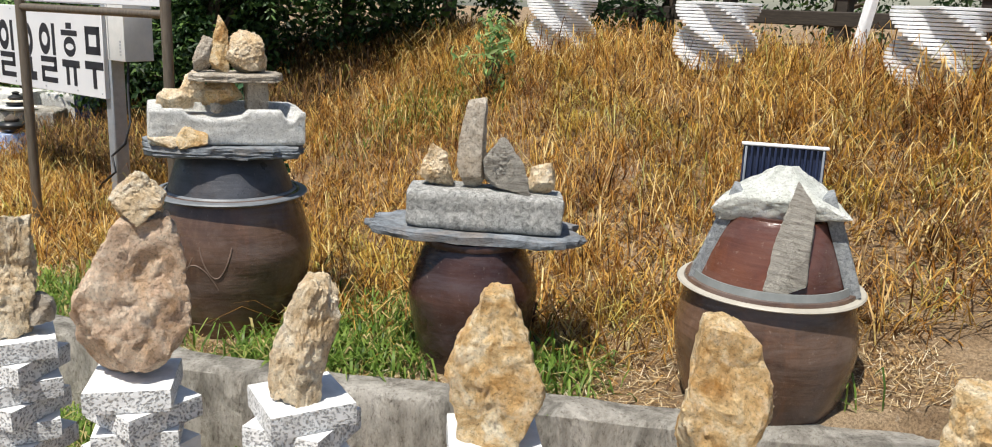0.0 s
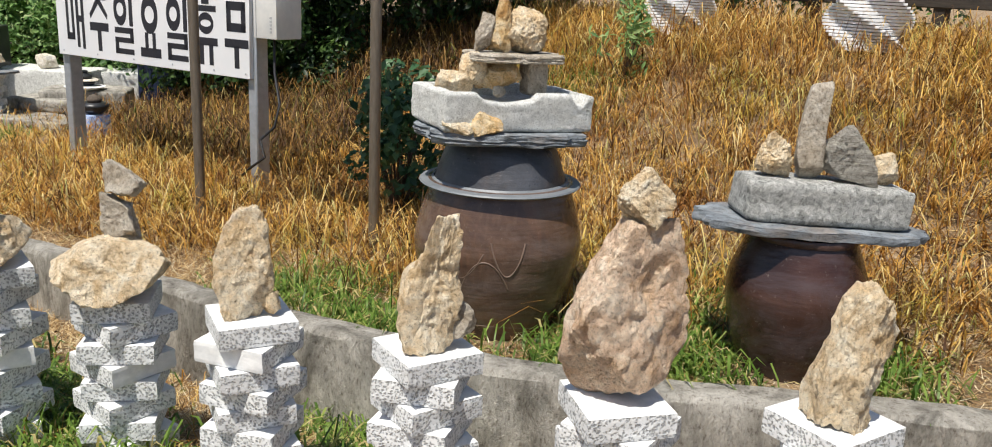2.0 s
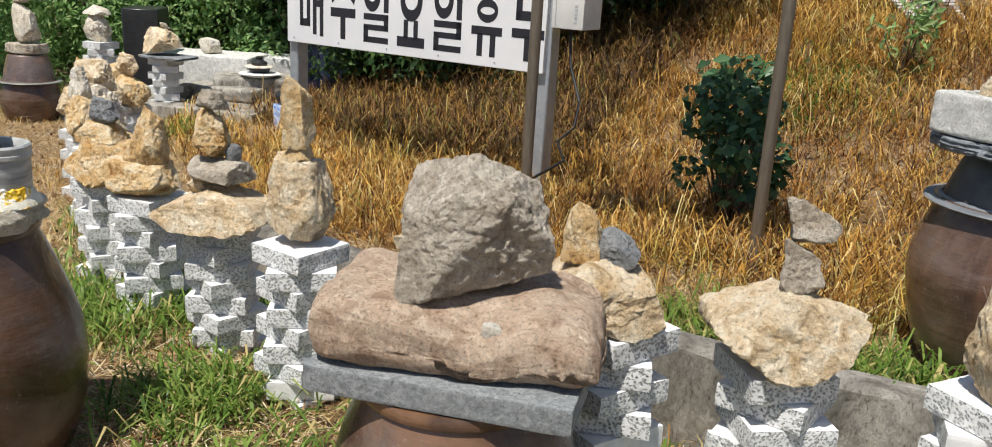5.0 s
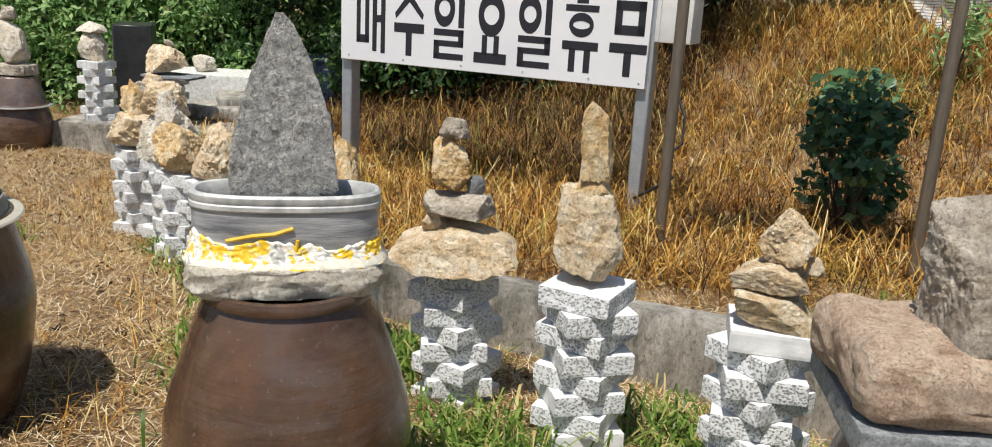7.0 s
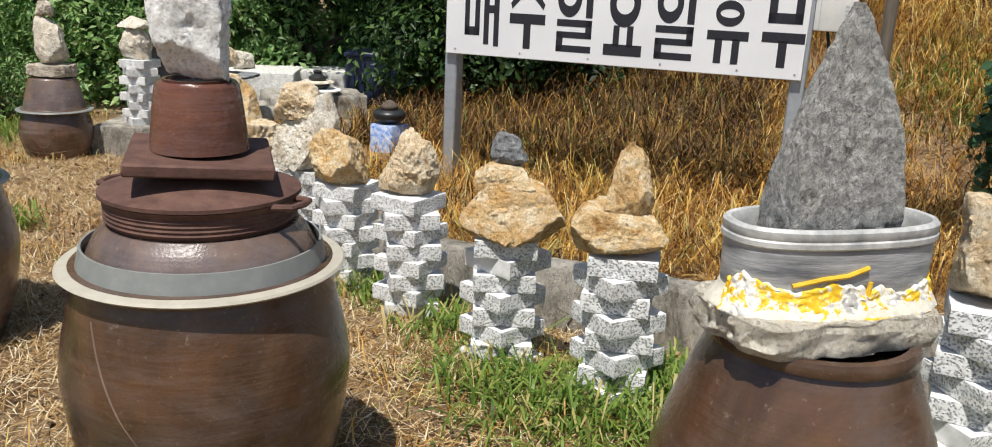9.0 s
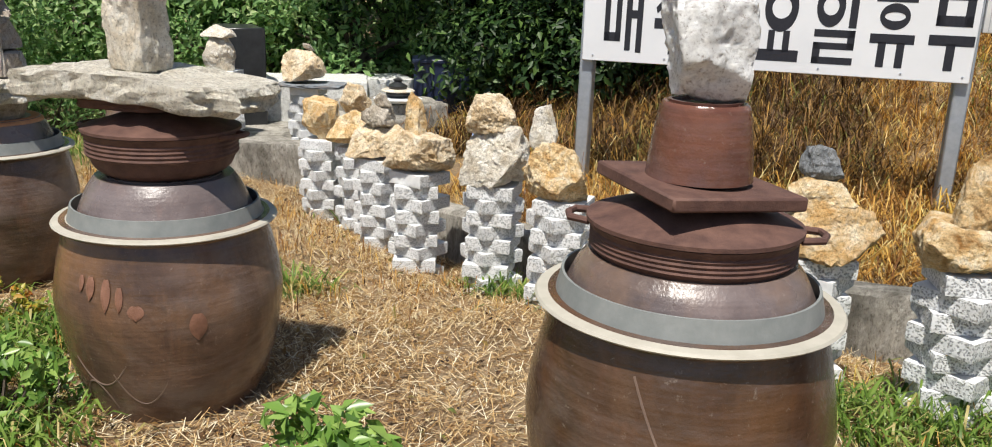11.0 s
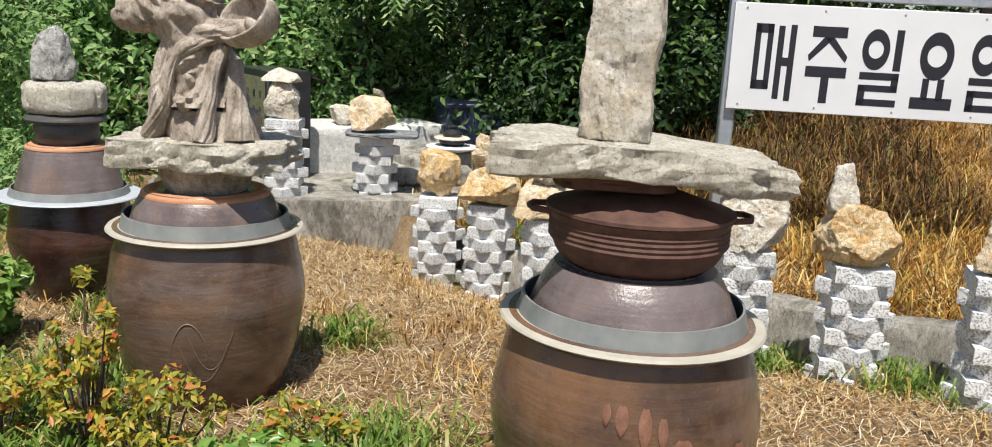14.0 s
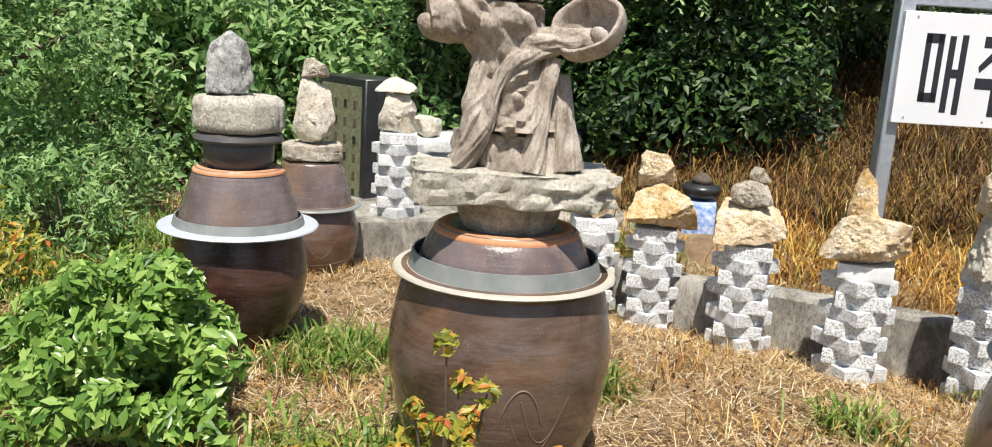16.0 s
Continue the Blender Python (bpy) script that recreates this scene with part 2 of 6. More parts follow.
def leaf(name, stops, translucent=0.35, rough=0.45, patches=()):
    m, nt, b = material(name, rough, spec=0.35)
    geo = nt.nodes.new("ShaderNodeNewGeometry")
    c = ramp(nt, geo.outputs["Random Per Island"], stops)
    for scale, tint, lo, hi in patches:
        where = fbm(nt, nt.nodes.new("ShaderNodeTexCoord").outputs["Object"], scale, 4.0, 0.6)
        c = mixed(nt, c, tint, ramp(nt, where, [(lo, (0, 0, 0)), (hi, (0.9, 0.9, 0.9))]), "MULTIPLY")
    nt.links.new(c, b.inputs["Base Color"])
    tr = nt.nodes.new("ShaderNodeBsdfTranslucent")
    nt.links.new(c, tr.inputs[0])
    mx = nt.nodes.new("ShaderNodeMixShader")
    mx.inputs[0].default_value = translucent
    nt.links.new(b.outputs[0], mx.inputs[1])
    nt.links.new(tr.outputs[0], mx.inputs[2])
    nt.links.new(mx.outputs[0], nt.nodes["Material Output"].inputs[0])
    return m


DRY_GRASS = leaf("dry_golden_grass", [(0.0, (0.04, 0.018, 0.008)), (0.24, (0.20, 0.085, 0.018)), (0.52, (0.52, 0.27, 0.050)), (0.78, (0.76, 0.49, 0.13)), (0.93, (0.88, 0.72, 0.36)), (1.0, (0.27, 0.27, 0.045))], 0.35, 0.5, ((1.1, (0.62, 0.48, 0.50), 0.52, 0.66), (1.6, (0.75, 0.98, 0.70), 0.54, 0.68), (5.0, (0.55, 0.50, 0.50), 0.55, 0.66)))
# Browns deepened for the tree shade over the brush; the leaf litter shares them.
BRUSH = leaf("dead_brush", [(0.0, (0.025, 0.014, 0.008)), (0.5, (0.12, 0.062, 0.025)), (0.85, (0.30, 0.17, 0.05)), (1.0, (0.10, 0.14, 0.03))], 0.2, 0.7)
STRAW = leaf("dead_straw", [(0.0, (0.10, 0.05, 0.025)), (0.3, (0.34, 0.19, 0.07)), (0.6, (0.58, 0.40, 0.18)), (0.85, (0.78, 0.66, 0.42)), (1.0, (0.86, 0.80, 0.62))], 0.25, 0.6)
GREEN_GRASS = leaf("green_grass", [(0.0, (0.06, 0.12, 0.020)), (0.45, (0.15, 0.25, 0.040)), (0.8, (0.26, 0.36, 0.08)), (0.9, (0.46, 0.40, 0.15)), (1.0, (0.62, 0.50, 0.24))], 0.4)
TREE_LEAF = leaf("tree_leaf", [(0.0, (0.08, 0.18, 0.060)), (0.4, (0.22, 0.38, 0.125)), (0.8, (0.36, 0.53, 0.20)), (1.0, (0.48, 0.58, 0.26))], 0.5)
# Noise patches darken the leaf colour, standing for shaded hollows in the crowns.
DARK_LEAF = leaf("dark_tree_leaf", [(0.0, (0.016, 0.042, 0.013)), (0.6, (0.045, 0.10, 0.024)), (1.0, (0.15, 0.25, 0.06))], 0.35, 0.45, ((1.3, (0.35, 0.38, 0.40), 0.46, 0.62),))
SAPLING_LEAF = leaf("dark_sapling_leaf", [(0.0, (0.025, 0.065, 0.030)), (0.6, (0.065, 0.15, 0.065)), (1.0, (0.14, 0.25, 0.11))], 0.3, 0.4)
BUSH_LEAF = leaf("bright_bush_leaf", [(0.0, (0.070, 0.15, 0.026)), (0.5, (0.18, 0.32, 0.06)), (1.0, (0.36, 0.50, 0.13))], 0.35, 0.3)
AZALEA_LEAF = leaf("yellow_green_azalea_leaf", [(0.0, (0.14, 0.17, 0.025)), (0.40, (0.32, 0.33, 0.045)), (0.70, (0.52, 0.42, 0.06)), (0.86, (0.56, 0.32, 0.05)), (1.0, (0.50, 0.12, 0.04))], 0.4, 0.4)


# ---- building helpers ----
def part(name, bm, mat, parent=None, label=""):
    me = bpy.data.meshes.new(name)
    bm.to_mesh(me)
    bm.free()
    me.set_sharp_from_angle(angle=radians(38))
    for m in mat if isinstance(mat, (list, tuple)) else [mat]:
        me.materials.append(m)
    ob = new(name, me)
    ob.parent = parent
    return tagged(ob, label)


def thing(name, m, label, category, group=""):
    ob = new(name)
    ob.matrix_world = m
    return tagged(ob, label, category, group)


def box_bm(size, centre=(0, 0, 0), bevel=0.0, turn=0.0, seg=1):
    bm = bmesh.new()
    bmesh.ops.create_cube(bm, size=1, matrix=pose(*centre, 0, 0, turn) @ Matrix.Diagonal((*size, 1)))
    if bevel:
        bmesh.ops.bevel(bm, geom=bm.edges[:], offset=bevel, segments=seg, affect="EDGES", profile=0.6)
    return bm


def lathe_bm(profile, seg=72, wobble=0.0, seed=0, closed=False):
    bm = bmesh.new()
    rings = []
    for r, z in profile:
        ring = []
        for i in range(seg):
            a = 2 * math.pi * i / seg
            k = 1 + wobble * noise.noise(Vector((math.cos(a) * 1.3, math.sin(a) * 1.3, z * 3 + seed)))
            ring.append(bm.verts.new((r * k * math.cos(a), r * k * math.sin(a), z)))
        rings.append(ring)
    pairs = list(zip(rings, rings[1:])) + ([(rings[-1], rings[0])] if closed else [])
    for a, b in pairs:
        for i in range(seg):
            f = bm.faces.new((a[i], a[(i + 1) % seg], b[(i + 1) % seg], b[i]))
            f.smooth = True
    if not closed:
        bm.faces.new(rings[0][::-1])
        bm.faces.new(rings[-1])
    return bm


def curve_profile(points, steps=10):
    """A smooth run through (radius, height) points."""
    out = []
    p = [points[0], *points, points[-1]]
    for i in range(1, len(p) - 2):
        for s in range(steps):
            u = s / steps
            out.append(tuple(0.5 * (2 * p[i][k] + (p[i + 1][k] - p[i - 1][k]) * u + (2 * p[i - 1][k] - 5 * p[i][k] + 4 * p[i + 1][k] - p[i + 2][k]) * u * u
                             + (3 * p[i][k] - p[i - 1][k] - 3 * p[i + 1][k] + p[i + 2][k]) * u ** 3) for k in (0, 1)))
    return out + [points[-1]]


def tube_bm(points, radii, seg=8, bm=None):
    bm = bm or bmesh.new()
    pts = [Vector(p) for p in points]
    rings = []
    for i, p in enumerate(pts):
        d = (pts[min(i + 1, len(pts) - 1)] - pts[max(i - 1, 0)]).normalized()
        q = d.to_track_quat("Z", "Y")
        r = radii[i] if isinstance(radii, (list, tuple)) else radii
        rings.append([bm.verts.new(p + q @ Vector((r * math.cos(2 * math.pi * k / seg), r * math.sin(2 * math.pi * k / seg), 0))) for k in range(seg)])
    for a, b in zip(rings, rings[1:]):
        for k in range(seg):
            bm.faces.new((a[k], a[(k + 1) % seg], b[(k + 1) % seg], b[k])).smooth = True
    bm.faces.new(rings[0][::-1])
    bm.faces.new(rings[-1])
    return bm


def quads_mesh(name, verts, quads, mat):
    """A mesh object from arrays: verts (n, 3), quads (m, 4)."""
    me = bpy.data.meshes.new(name)
    me.vertices.add(len(verts))
    me.vertices.foreach_set("co", np.asarray(verts, np.float32).ravel())
    me.loops.add(quads.size)
    me.loops.foreach_set("vertex_index", quads.astype(np.int32).ravel())
    me.polygons.add(len(quads))
    me.polygons.foreach_set("loop_start", np.arange(0, quads.size, 4, dtype=np.int32))
    me.update(calc_edges=True)
    me.materials.append(mat)
    return new(name, me)


# ---- the lie of the land ----
WALL = np.array([(6.0, 1.1, 0.30), (1.5, 2.35, 0.27), (0.0, 2.62, 0.26), (-0.5, 2.70, 0.25), (-1.12, 2.86, 0.25), (-1.95, 3.27, 0.25), (-2.9, 3.85, 0.25),
                 (-3.4, 4.20, 0.23), (-3.85, 4.60, 0.21), (-4.13, 4.85, 0.19), (-4.45, 5.25, 0.16), (-4.95, 6.40, 0.10), (-5.15, 6.90, 0.07), (-5.4, 7.7, 0.05)])
LOW = np.array([(0.0, 0.0, 0.12), (0.0, 1.8, 0.12), (-1.75, 2.4, 0.12), (-2.85, 2.4, 0.10), (-4.1, 2.9, 0.09), (-4.5, 4.8, 0.05), (-5.13, 6.0, -0.06), (-5.3, 7.1, -0.10),
                (-5.13, 3.5, 0.07), (-6.14, 4.7, 0.03), (-6.85, 5.95, 0.0), (-7.2, 7.2, -0.03), (-6.5, 8.2, -0.07), (-8.1, 4.1, -0.05), (-4.0, 1.0, 0.03), (-3.3, 3.3, 0.09)])
HILL = (0.784, 0.62)


def step(a, b, x):
    t = np.clip((x - a) / (b - a), 0, 1)
    return t * t * (3 - 2 * t)


def wall_side(x, y):
    """Signed distance behind the wall's front face, and its top there."""
    x, y = np.atleast_1d(np.asarray(x, float)), np.atleast_1d(np.asarray(y, float))
    best, side, top = np.full(x.shape, 1e9), np.zeros(x.shape), np.zeros(x.shape)
    chain = np.vstack([WALL, (-6.1, 12.0, 0.05), (-6.3, 60.0, 0.05)])
    chain = np.vstack([(80.0, -8.0, 0.3), chain])
    for a, b in zip(chain, chain[1:]):
        dx, dy = b[0] - a[0], b[1] - a[1]
        u = np.clip(((x - a[0]) * dx + (y - a[1]) * dy) / (dx * dx + dy * dy), 0, 1)
        ex, ey = x - a[0] - u * dx, y - a[1] - u * dy
        d = np.hypot(ex, ey)
        near = d < best
        best = np.where(near, d, best)
        side = np.where(near, np.sign(-(dx * ey - dy * ex)), side)
        top = np.where(near, a[2] + u * (b[2] - a[2]), top)
    return best * side, top


def height(x, y):
    x, y = np.atleast_1d(np.asarray(x, float)), np.atleast_1d(np.asarray(y, float))
    w = 1 / (((x[..., None] - LOW[:, 0]) ** 2 + (y[..., None] - LOW[:, 1]) ** 2) + 0.15) ** 1.5
    low = (w * LOW[:, 2]).sum(-1) / w.sum(-1)
    s = HILL[0] * x + HILL[1] * y
    up = 0.20 + 0.035 * (np.clip(x, -5, 0) + 0.5) + 0.93 * step(1.9, 5.3, s)
    d, top = wall_side(x, y)
    low = low - (0.10 + 0.12 * step(-3.2, -1.9, x)) * np.exp(-(np.clip(-d, 0, None) / 0.38) ** 2)
    return low + (up - low) * step(0.05, 0.11, d) * (1 - step(9.0, 14.0, -x))


def ground_z(x, y):
    return float(height(x, y)[0])


def axis(lo, hi, fine):
    near = np.arange(lo, hi, fine)
    far = np.cumsum(0.3 * 1.35 ** np.arange(24))
    return np.concatenate([lo - far[::-1], near, hi + far])


gx, gy = axis(-9.0, 4.0, 0.06), axis(-1.0, 10.0, 0.06)
GX, GY = np.meshgrid(gx, gy)
GZ = height(GX, GY) + 0.006 * np.sin(GX * 9.1 + np.sin(GY * 7)) * np.sin(GY * 8.3 + np.sin(GX * 5))
nx, ny = len(gx), len(gy)
idx = np.arange(nx * ny).reshape(ny, nx)
quads = np.stack([idx[:-1, :-1], idx[:-1, 1:], idx[1:, 1:], idx[1:, :-1]], -1).reshape(-1, 4)
m, nt, b = material("dry_soil", 0.95, spec=0.15)
v = nt.nodes.new("ShaderNodeTexCoord").outputs["Object"]
c = ramp(nt, fbm(nt, v, 2.2, 9.0, 0.68), [(0.3, (0.15, 0.10, 0.06)), (0.5, (0.31, 0.225, 0.14)), (0.7, (0.50, 0.40, 0.28))])
c = mixed(nt, c, ramp(nt, fbm(nt, v, 110.0, 5.0, 0.8), [(0.36, (0.35, 0.32, 0.3)), (0.6, (1.25, 1.22, 1.15))]), 0.9, "MULTIPLY")
c = mixed(nt, c, (0.52, 0.47, 0.38), ramp(nt, fbm(nt, v, 38.0, 6.0, 0.75), [(0.58, (0, 0, 0)), (0.72, (0.6, 0.6, 0.6))]))
nt.links.new(c, b.inputs["Base Color"])
n1 = bump(nt, b, fbm(nt, v, 30.0, 9.0, 0.75), 0.9, 0.02)
bump(nt, b, fbm(nt, v, 160.0, 4.0, 0.7), 0.5, 0.004, n1)
ground = quads_mesh("ground", np.stack([GX, GY, GZ], -1).reshape(-1, 3), quads, m)
ground.data.polygons.foreach_set("use_smooth", [True] * len(ground.data.polygons))
tagged(ground, "dry sandy soil, a low terrace above a slope of dead grass", "ground", kind="structure")


# ---- low concrete wall between the terrace and the lower ground ----
def low_wall():
    bm = bmesh.new()
    rows = []
    pts = []
    for a, b2 in zip(WALL, WALL[1:]):
        n = max(2, int(np.hypot(*(b2 - a)[:2]) / 0.07))
        pts += [a + (b2 - a) * i / n for i in range(n)]
    pts.append(WALL[-1])
    for i, p in enumerate(pts):
        d = pts[min(i + 1, len(pts) - 1)] - pts[max(i - 1, 0)]
        nrm = Vector((d[1], -d[0], 0)).normalized()
        sec = []
        for off, dz in ((0.0, -0.55), (0.0, -0.3), (0.0, -0.2), (0.0, -0.1), (0.003, -0.018), (0.02, 0.0), (0.07, 0.004), (0.125, -0.001), (0.145, -0.02), (0.147, -0.1), (0.147, -0.5)):
            q = Vector((p[0], p[1], p[2] + dz)) + nrm * off
            k = noise.fractal(q * 7, 1.0, 2.0, 4)
            q += nrm * 0.010 * k + Vector((0, 0, 0.010 * noise.fractal(q * 5 + Vector((9, 0, 0)), 1.0, 2.0, 4) if dz > -0.05 else 0))
            sec.append(bm.verts.new(q))
        rows.append(sec)
    for a, b2 in zip(rows, rows[1:]):
        for k in range(len(a) - 1):
            bm.faces.new((a[k], b2[k], b2[k + 1], a[k + 1])).smooth = True
    bmesh.ops.recalc_face_normals(bm, faces=bm.faces[:])
    tagged(part("wall_low", bm, CONCRETE), "low weathered grey concrete retaining wall", "wall", kind="structure")


low_wall()


# ---- rocks ----
ICO = {}


def unit_sphere(sub):
    if sub not in ICO:
        bm = bmesh.new()
        bmesh.ops.create_icosphere(bm, subdivisions=sub, radius=1)
        ICO[sub] = (np.array([v.co[:] for v in bm.verts]), [tuple(v.index for v in f.verts) for f in bm.faces])
        bm.free()
    return ICO[sub]


def rock_verts(w, d, h, seed, sub, taper, rough, planes, lean, power=1.3, boxy=False, chips=()):
    """A broken stone: a polytope cut by planes, with scooped fractures.
    chips: (azimuth, elevation, reach) of planes that cut its main faces."""
    u, faces = unit_sphere(sub)
    rng = np.random.default_rng(seed)
    n = rng.normal(size=(planes, 3))
    n /= np.linalg.norm(n, axis=1)[:, None]
    tips = np.array([(1, 0.1, 0.2), (-1, 0.2, -0.1), (0.1, 1, 0.1), (-0.2, -1, 0.15), (0.1, 0.1, 1), (0, 0, -1)])
    tips = tips + rng.normal(0, 0.16, (6, 3))
    n = np.vstack([n, tips / np.linalg.norm(tips, axis=1)[:, None]])
    reach = np.append(rng.uniform(0.74, 1.05, planes), rng.uniform(0.74, 0.95, 6))
    if boxy:
        reach = np.append(rng.uniform(0.84, 1.08, planes), rng.uniform(0.60, 0.70, 6))
    if chips:
        az, el, cut = np.radians([q[0] for q in chips]), np.radians([q[1] for q in chips]), [q[2] for q in chips]
        n = np.vstack([n, np.stack([np.cos(el) * np.cos(az), np.cos(el) * np.sin(az), np.sin(el)], 1)])
        reach = np.append(reach, cut)
    k = np.clip(u @ n.T / reach, 0, None)
    p = u * ((k ** 70).sum(1) ** (-1 / 70))[:, None]
    lo, hi = p.min(0), p.max(0)
    p = (p - lo) / (hi - lo) - (0.5, 0.5, 0)
    f = 1 - (1 - taper) * np.clip(p[:, 2], 0, 1) ** power
    p[:, 0] = p[:, 0] * f + lean * p[:, 2] ** 2
    p[:, 1] *= f
    p *= (w, d, h)
    amp, off = rough * min(w, h, 0.3), Vector((seed * 1.7, seed * 0.9, 3.3))
    size = max(w, h)
    out = np.empty_like(p)
    for i, (q, dr) in enumerate(zip(p, u)):
        t = Vector(q) * (2.6 / size) + off
        t2 = t + noise.noise_vector(t * 1.5) * 0.18
        scoop = noise.voronoi(t2 * 1.15)[0][0] - 0.5
        chip = noise.voronoi(t2 * 3.1)[0][0] - 0.5
        fine = noise.fractal(t * 6.5, 0.75, 2.2, 4)
        out[i] = q + dr * amp * (0.40 * noise.noise(t * 0.9) + 0.52 * scoop + 0.17 * chip + 0.21 * fine)
    lo, hi = out.min(0), out.max(0)
    out = (out - (lo + hi) / 2 * (1, 1, 0) - (0, 0, lo[2])) * (np.array((w, d, h)) / (hi - lo))
    return out, faces


def rock(mat, x, y, z, w, h, yaw, seed, depth=0.85, taper=0.8, rough=0.17, planes=12, lean=0.0, sub=4, tilt=0.0, power=1.3, boxy=False, chips=(), name="rock", label="", category="rock"):
    if max(w, h) > 0.12 and sub == 4 and x > -5.3:
        sub = 5
    p, faces = rock_verts(w, w * depth, h, seed, sub, taper, rough, planes, lean, power, boxy, chips)
    me = bpy.data.meshes.new(name)
    me.from_pydata([tuple(q) for q in p], [], faces)
    me.polygons.foreach_set("use_smooth", [True] * len(faces))
    me.set_sharp_from_angle(angle=radians(30))
    me.materials.append(mat)
    ob = new(name, me)
    ob.matrix_world = pose(x, y, z, 0, tilt, yaw)
    return tagged(ob, label, category)


def slab_bm(w, d, h, seed, edge=0.04, ragged=0.06, sag=0.0, layers=3):
    """A flat split stone with a ragged outline and broken, layered edges."""
    rng = np.random.default_rng(seed)
    seg, bm, rings = 72, bmesh.new(), []
    outline = []
    for i in range(seg):
        a = 2 * math.pi * i / seg
        c, s = math.cos(a), math.sin(a)
        r = (abs(c) ** 4.5 + abs(s) ** 4.5) ** (-1 / 4.5)
        r *= 1 + ragged * (noise.noise(Vector((c * 2.2, s * 2.2, seed))) + 0.6 * noise.noise(Vector((c * 7, s * 7, seed + 5))))
        outline.append((c * r * w / 2, s * r * d / 2))
    levels = [(0.0, 0.90), (0.05, 0.965)] + [(0.1 + 0.8 * k / (layers * 2), 0.985 + 0.015 * (k % 2)) for k in range(layers * 2 + 1)] + [(0.95, 0.985), (1.0, 0.955), (1.0, 0.8), (1.0, 0.55), (1.0, 0.25)]
    for li, (t, k) in enumerate(levels):
        ring = []
        for i, (x, y) in enumerate(outline):
            j = edge * min(w, d) * (0.5 * noise.noise(Vector((x * 14, y * 14, t * 3 + seed))) + 0.5 * noise.noise(Vector((x * 45, y * 45, t * 5 + seed)))) if 0 < li < len(levels) - 3 else 0
            kk = k + j / max(0.05, math.hypot(x, y))
            zz = h * t + (0.11 * h * noise.fractal(Vector((x * kk * 9, y * kk * 9, seed + 2)), 0.9, 2, 4) if t == 1.0 else 0.10 * h * noise.noise(Vector((x * 8, y * 8, t * 3))))
            ring.append(bm.verts.new((x * kk, y * kk, zz - sag * (x / w * 2) ** 2)))
        rings.append(ring)
    for a, b2 in zip(rings, rings[1:]):
        for i in range(seg):
            bm.faces.new((a[i], a[(i + 1) % seg], b2[(i + 1) % seg], b2[i])).smooth = True
    bm.faces.new(rings[0][::-1])
    bm.faces.new(rings[-1])
    return bm


def slab(mat, x, y, z, w, d, h, yaw, seed, label, name="stone_slab", tilt=(0, 0), **k):
    ob = part(name, slab_bm(w, d, h, seed, **k), mat)
    ob.matrix_world = pose(x, y, z, tilt[0], tilt[1], yaw)
    return tagged(ob, label, "stone slab")


def block_bm(w, d, h, seed, round_=0.02, rough=0.006, cuts=9):
    """A hewn block with softened, uneven edges."""
    bm = bmesh.new()
    bmesh.ops.create_cube(bm, size=1)
    bmesh.ops.subdivide_edges(bm, edges=bm.edges[:], cuts=cuts, use_grid_fill=True)
    half = Vector((w / 2, d / 2, h / 2))
    for v2 in bm.verts:
        p = Vector(v2.co[k] * 2 * half[k] for k in range(3))
        inner = Vector(max(-half[k] + round_, min(half[k] - round_, p[k])) for k in range(3))
        out = p - inner
        p = inner + out.normalized() * min(out.length, round_) if out.length > 1e-6 else p
        q = p * 16 + Vector((seed * 2.1, seed, 0))
        p += (p - inner if out.length > 1e-6 else p).normalized() * rough * (0.45 * noise.fractal(q, 0.8, 2.1, 5) + 0.5 * noise.noise(q * 0.45))
        v2.co = p + Vector((0, 0, half.z))
    for f in bm.faces:
        f.smooth = True
    return bm


def block(mat, x, y, z, w, d, h, yaw, seed, label, name="stone_block", tilt=(0, 0), category="stone block", **k):
    ob = part(name, block_bm(w, d, h, seed, **k), mat)
    ob.matrix_world = pose(x, y, z, tilt[0], tilt[1], yaw)
    return tagged(ob, label, category)


# ---- jars with brims and pots ----
def jar_profile(H, rt, rb, r0, k):
    return curve_profile([(r0, 0.0), (r0 + (rb - r0) * 0.62, H * 0.25 * k), (rb, H * 0.56 * k), (rb * 0.97 + 0.03 * rt, H * (1 - (1 - 0.56 * k) * 0.68)), (rt + (rb - rt) * 0.45, H * (1 - (1 - 0.56 * k) * 0.27)), (rt, H)], 9)


def jar_body_bm(H, rt, rb, r0, seed, collar=0.012, k=1.0):
    prof = jar_profile(H, rt, rb, r0, k)
    return lathe_bm(prof, 80, 0.012, seed)


def brim_bm(r_out, r_in, rise):
    return lathe_bm([(r_in - 0.006, 0.004), (r_out - 0.004, 0.0), (r_out, 0.004), (r_out - 0.004, 0.009), (r_in + 0.006, 0.012), (r_in - 0.006, 0.010)], 96, 0.006, 3, closed=True), \
        lathe_bm([(r_in, 0.009), (r_in - 0.010, rise), (r_in - 0.015, rise), (r_in - 0.008, 0.007)], 96, 0.006, 3, closed=True)


def pot_bm(r_low, r_top, h, seed, ridge=0.0):
    pts = curve_profile([(r_low, 0.0), (r_low - (r_low - r_top) * 0.30, h * 0.35), (r_low - (r_low - r_top) * 0.68, h * 0.72), (r_top, h - 0.008)], 8)
    return lathe_bm(pts + [(r_top - 0.006, h), (r_top * 0.6, h - 0.003), (0.02, h - 0.004)], 72, 0.01, seed)


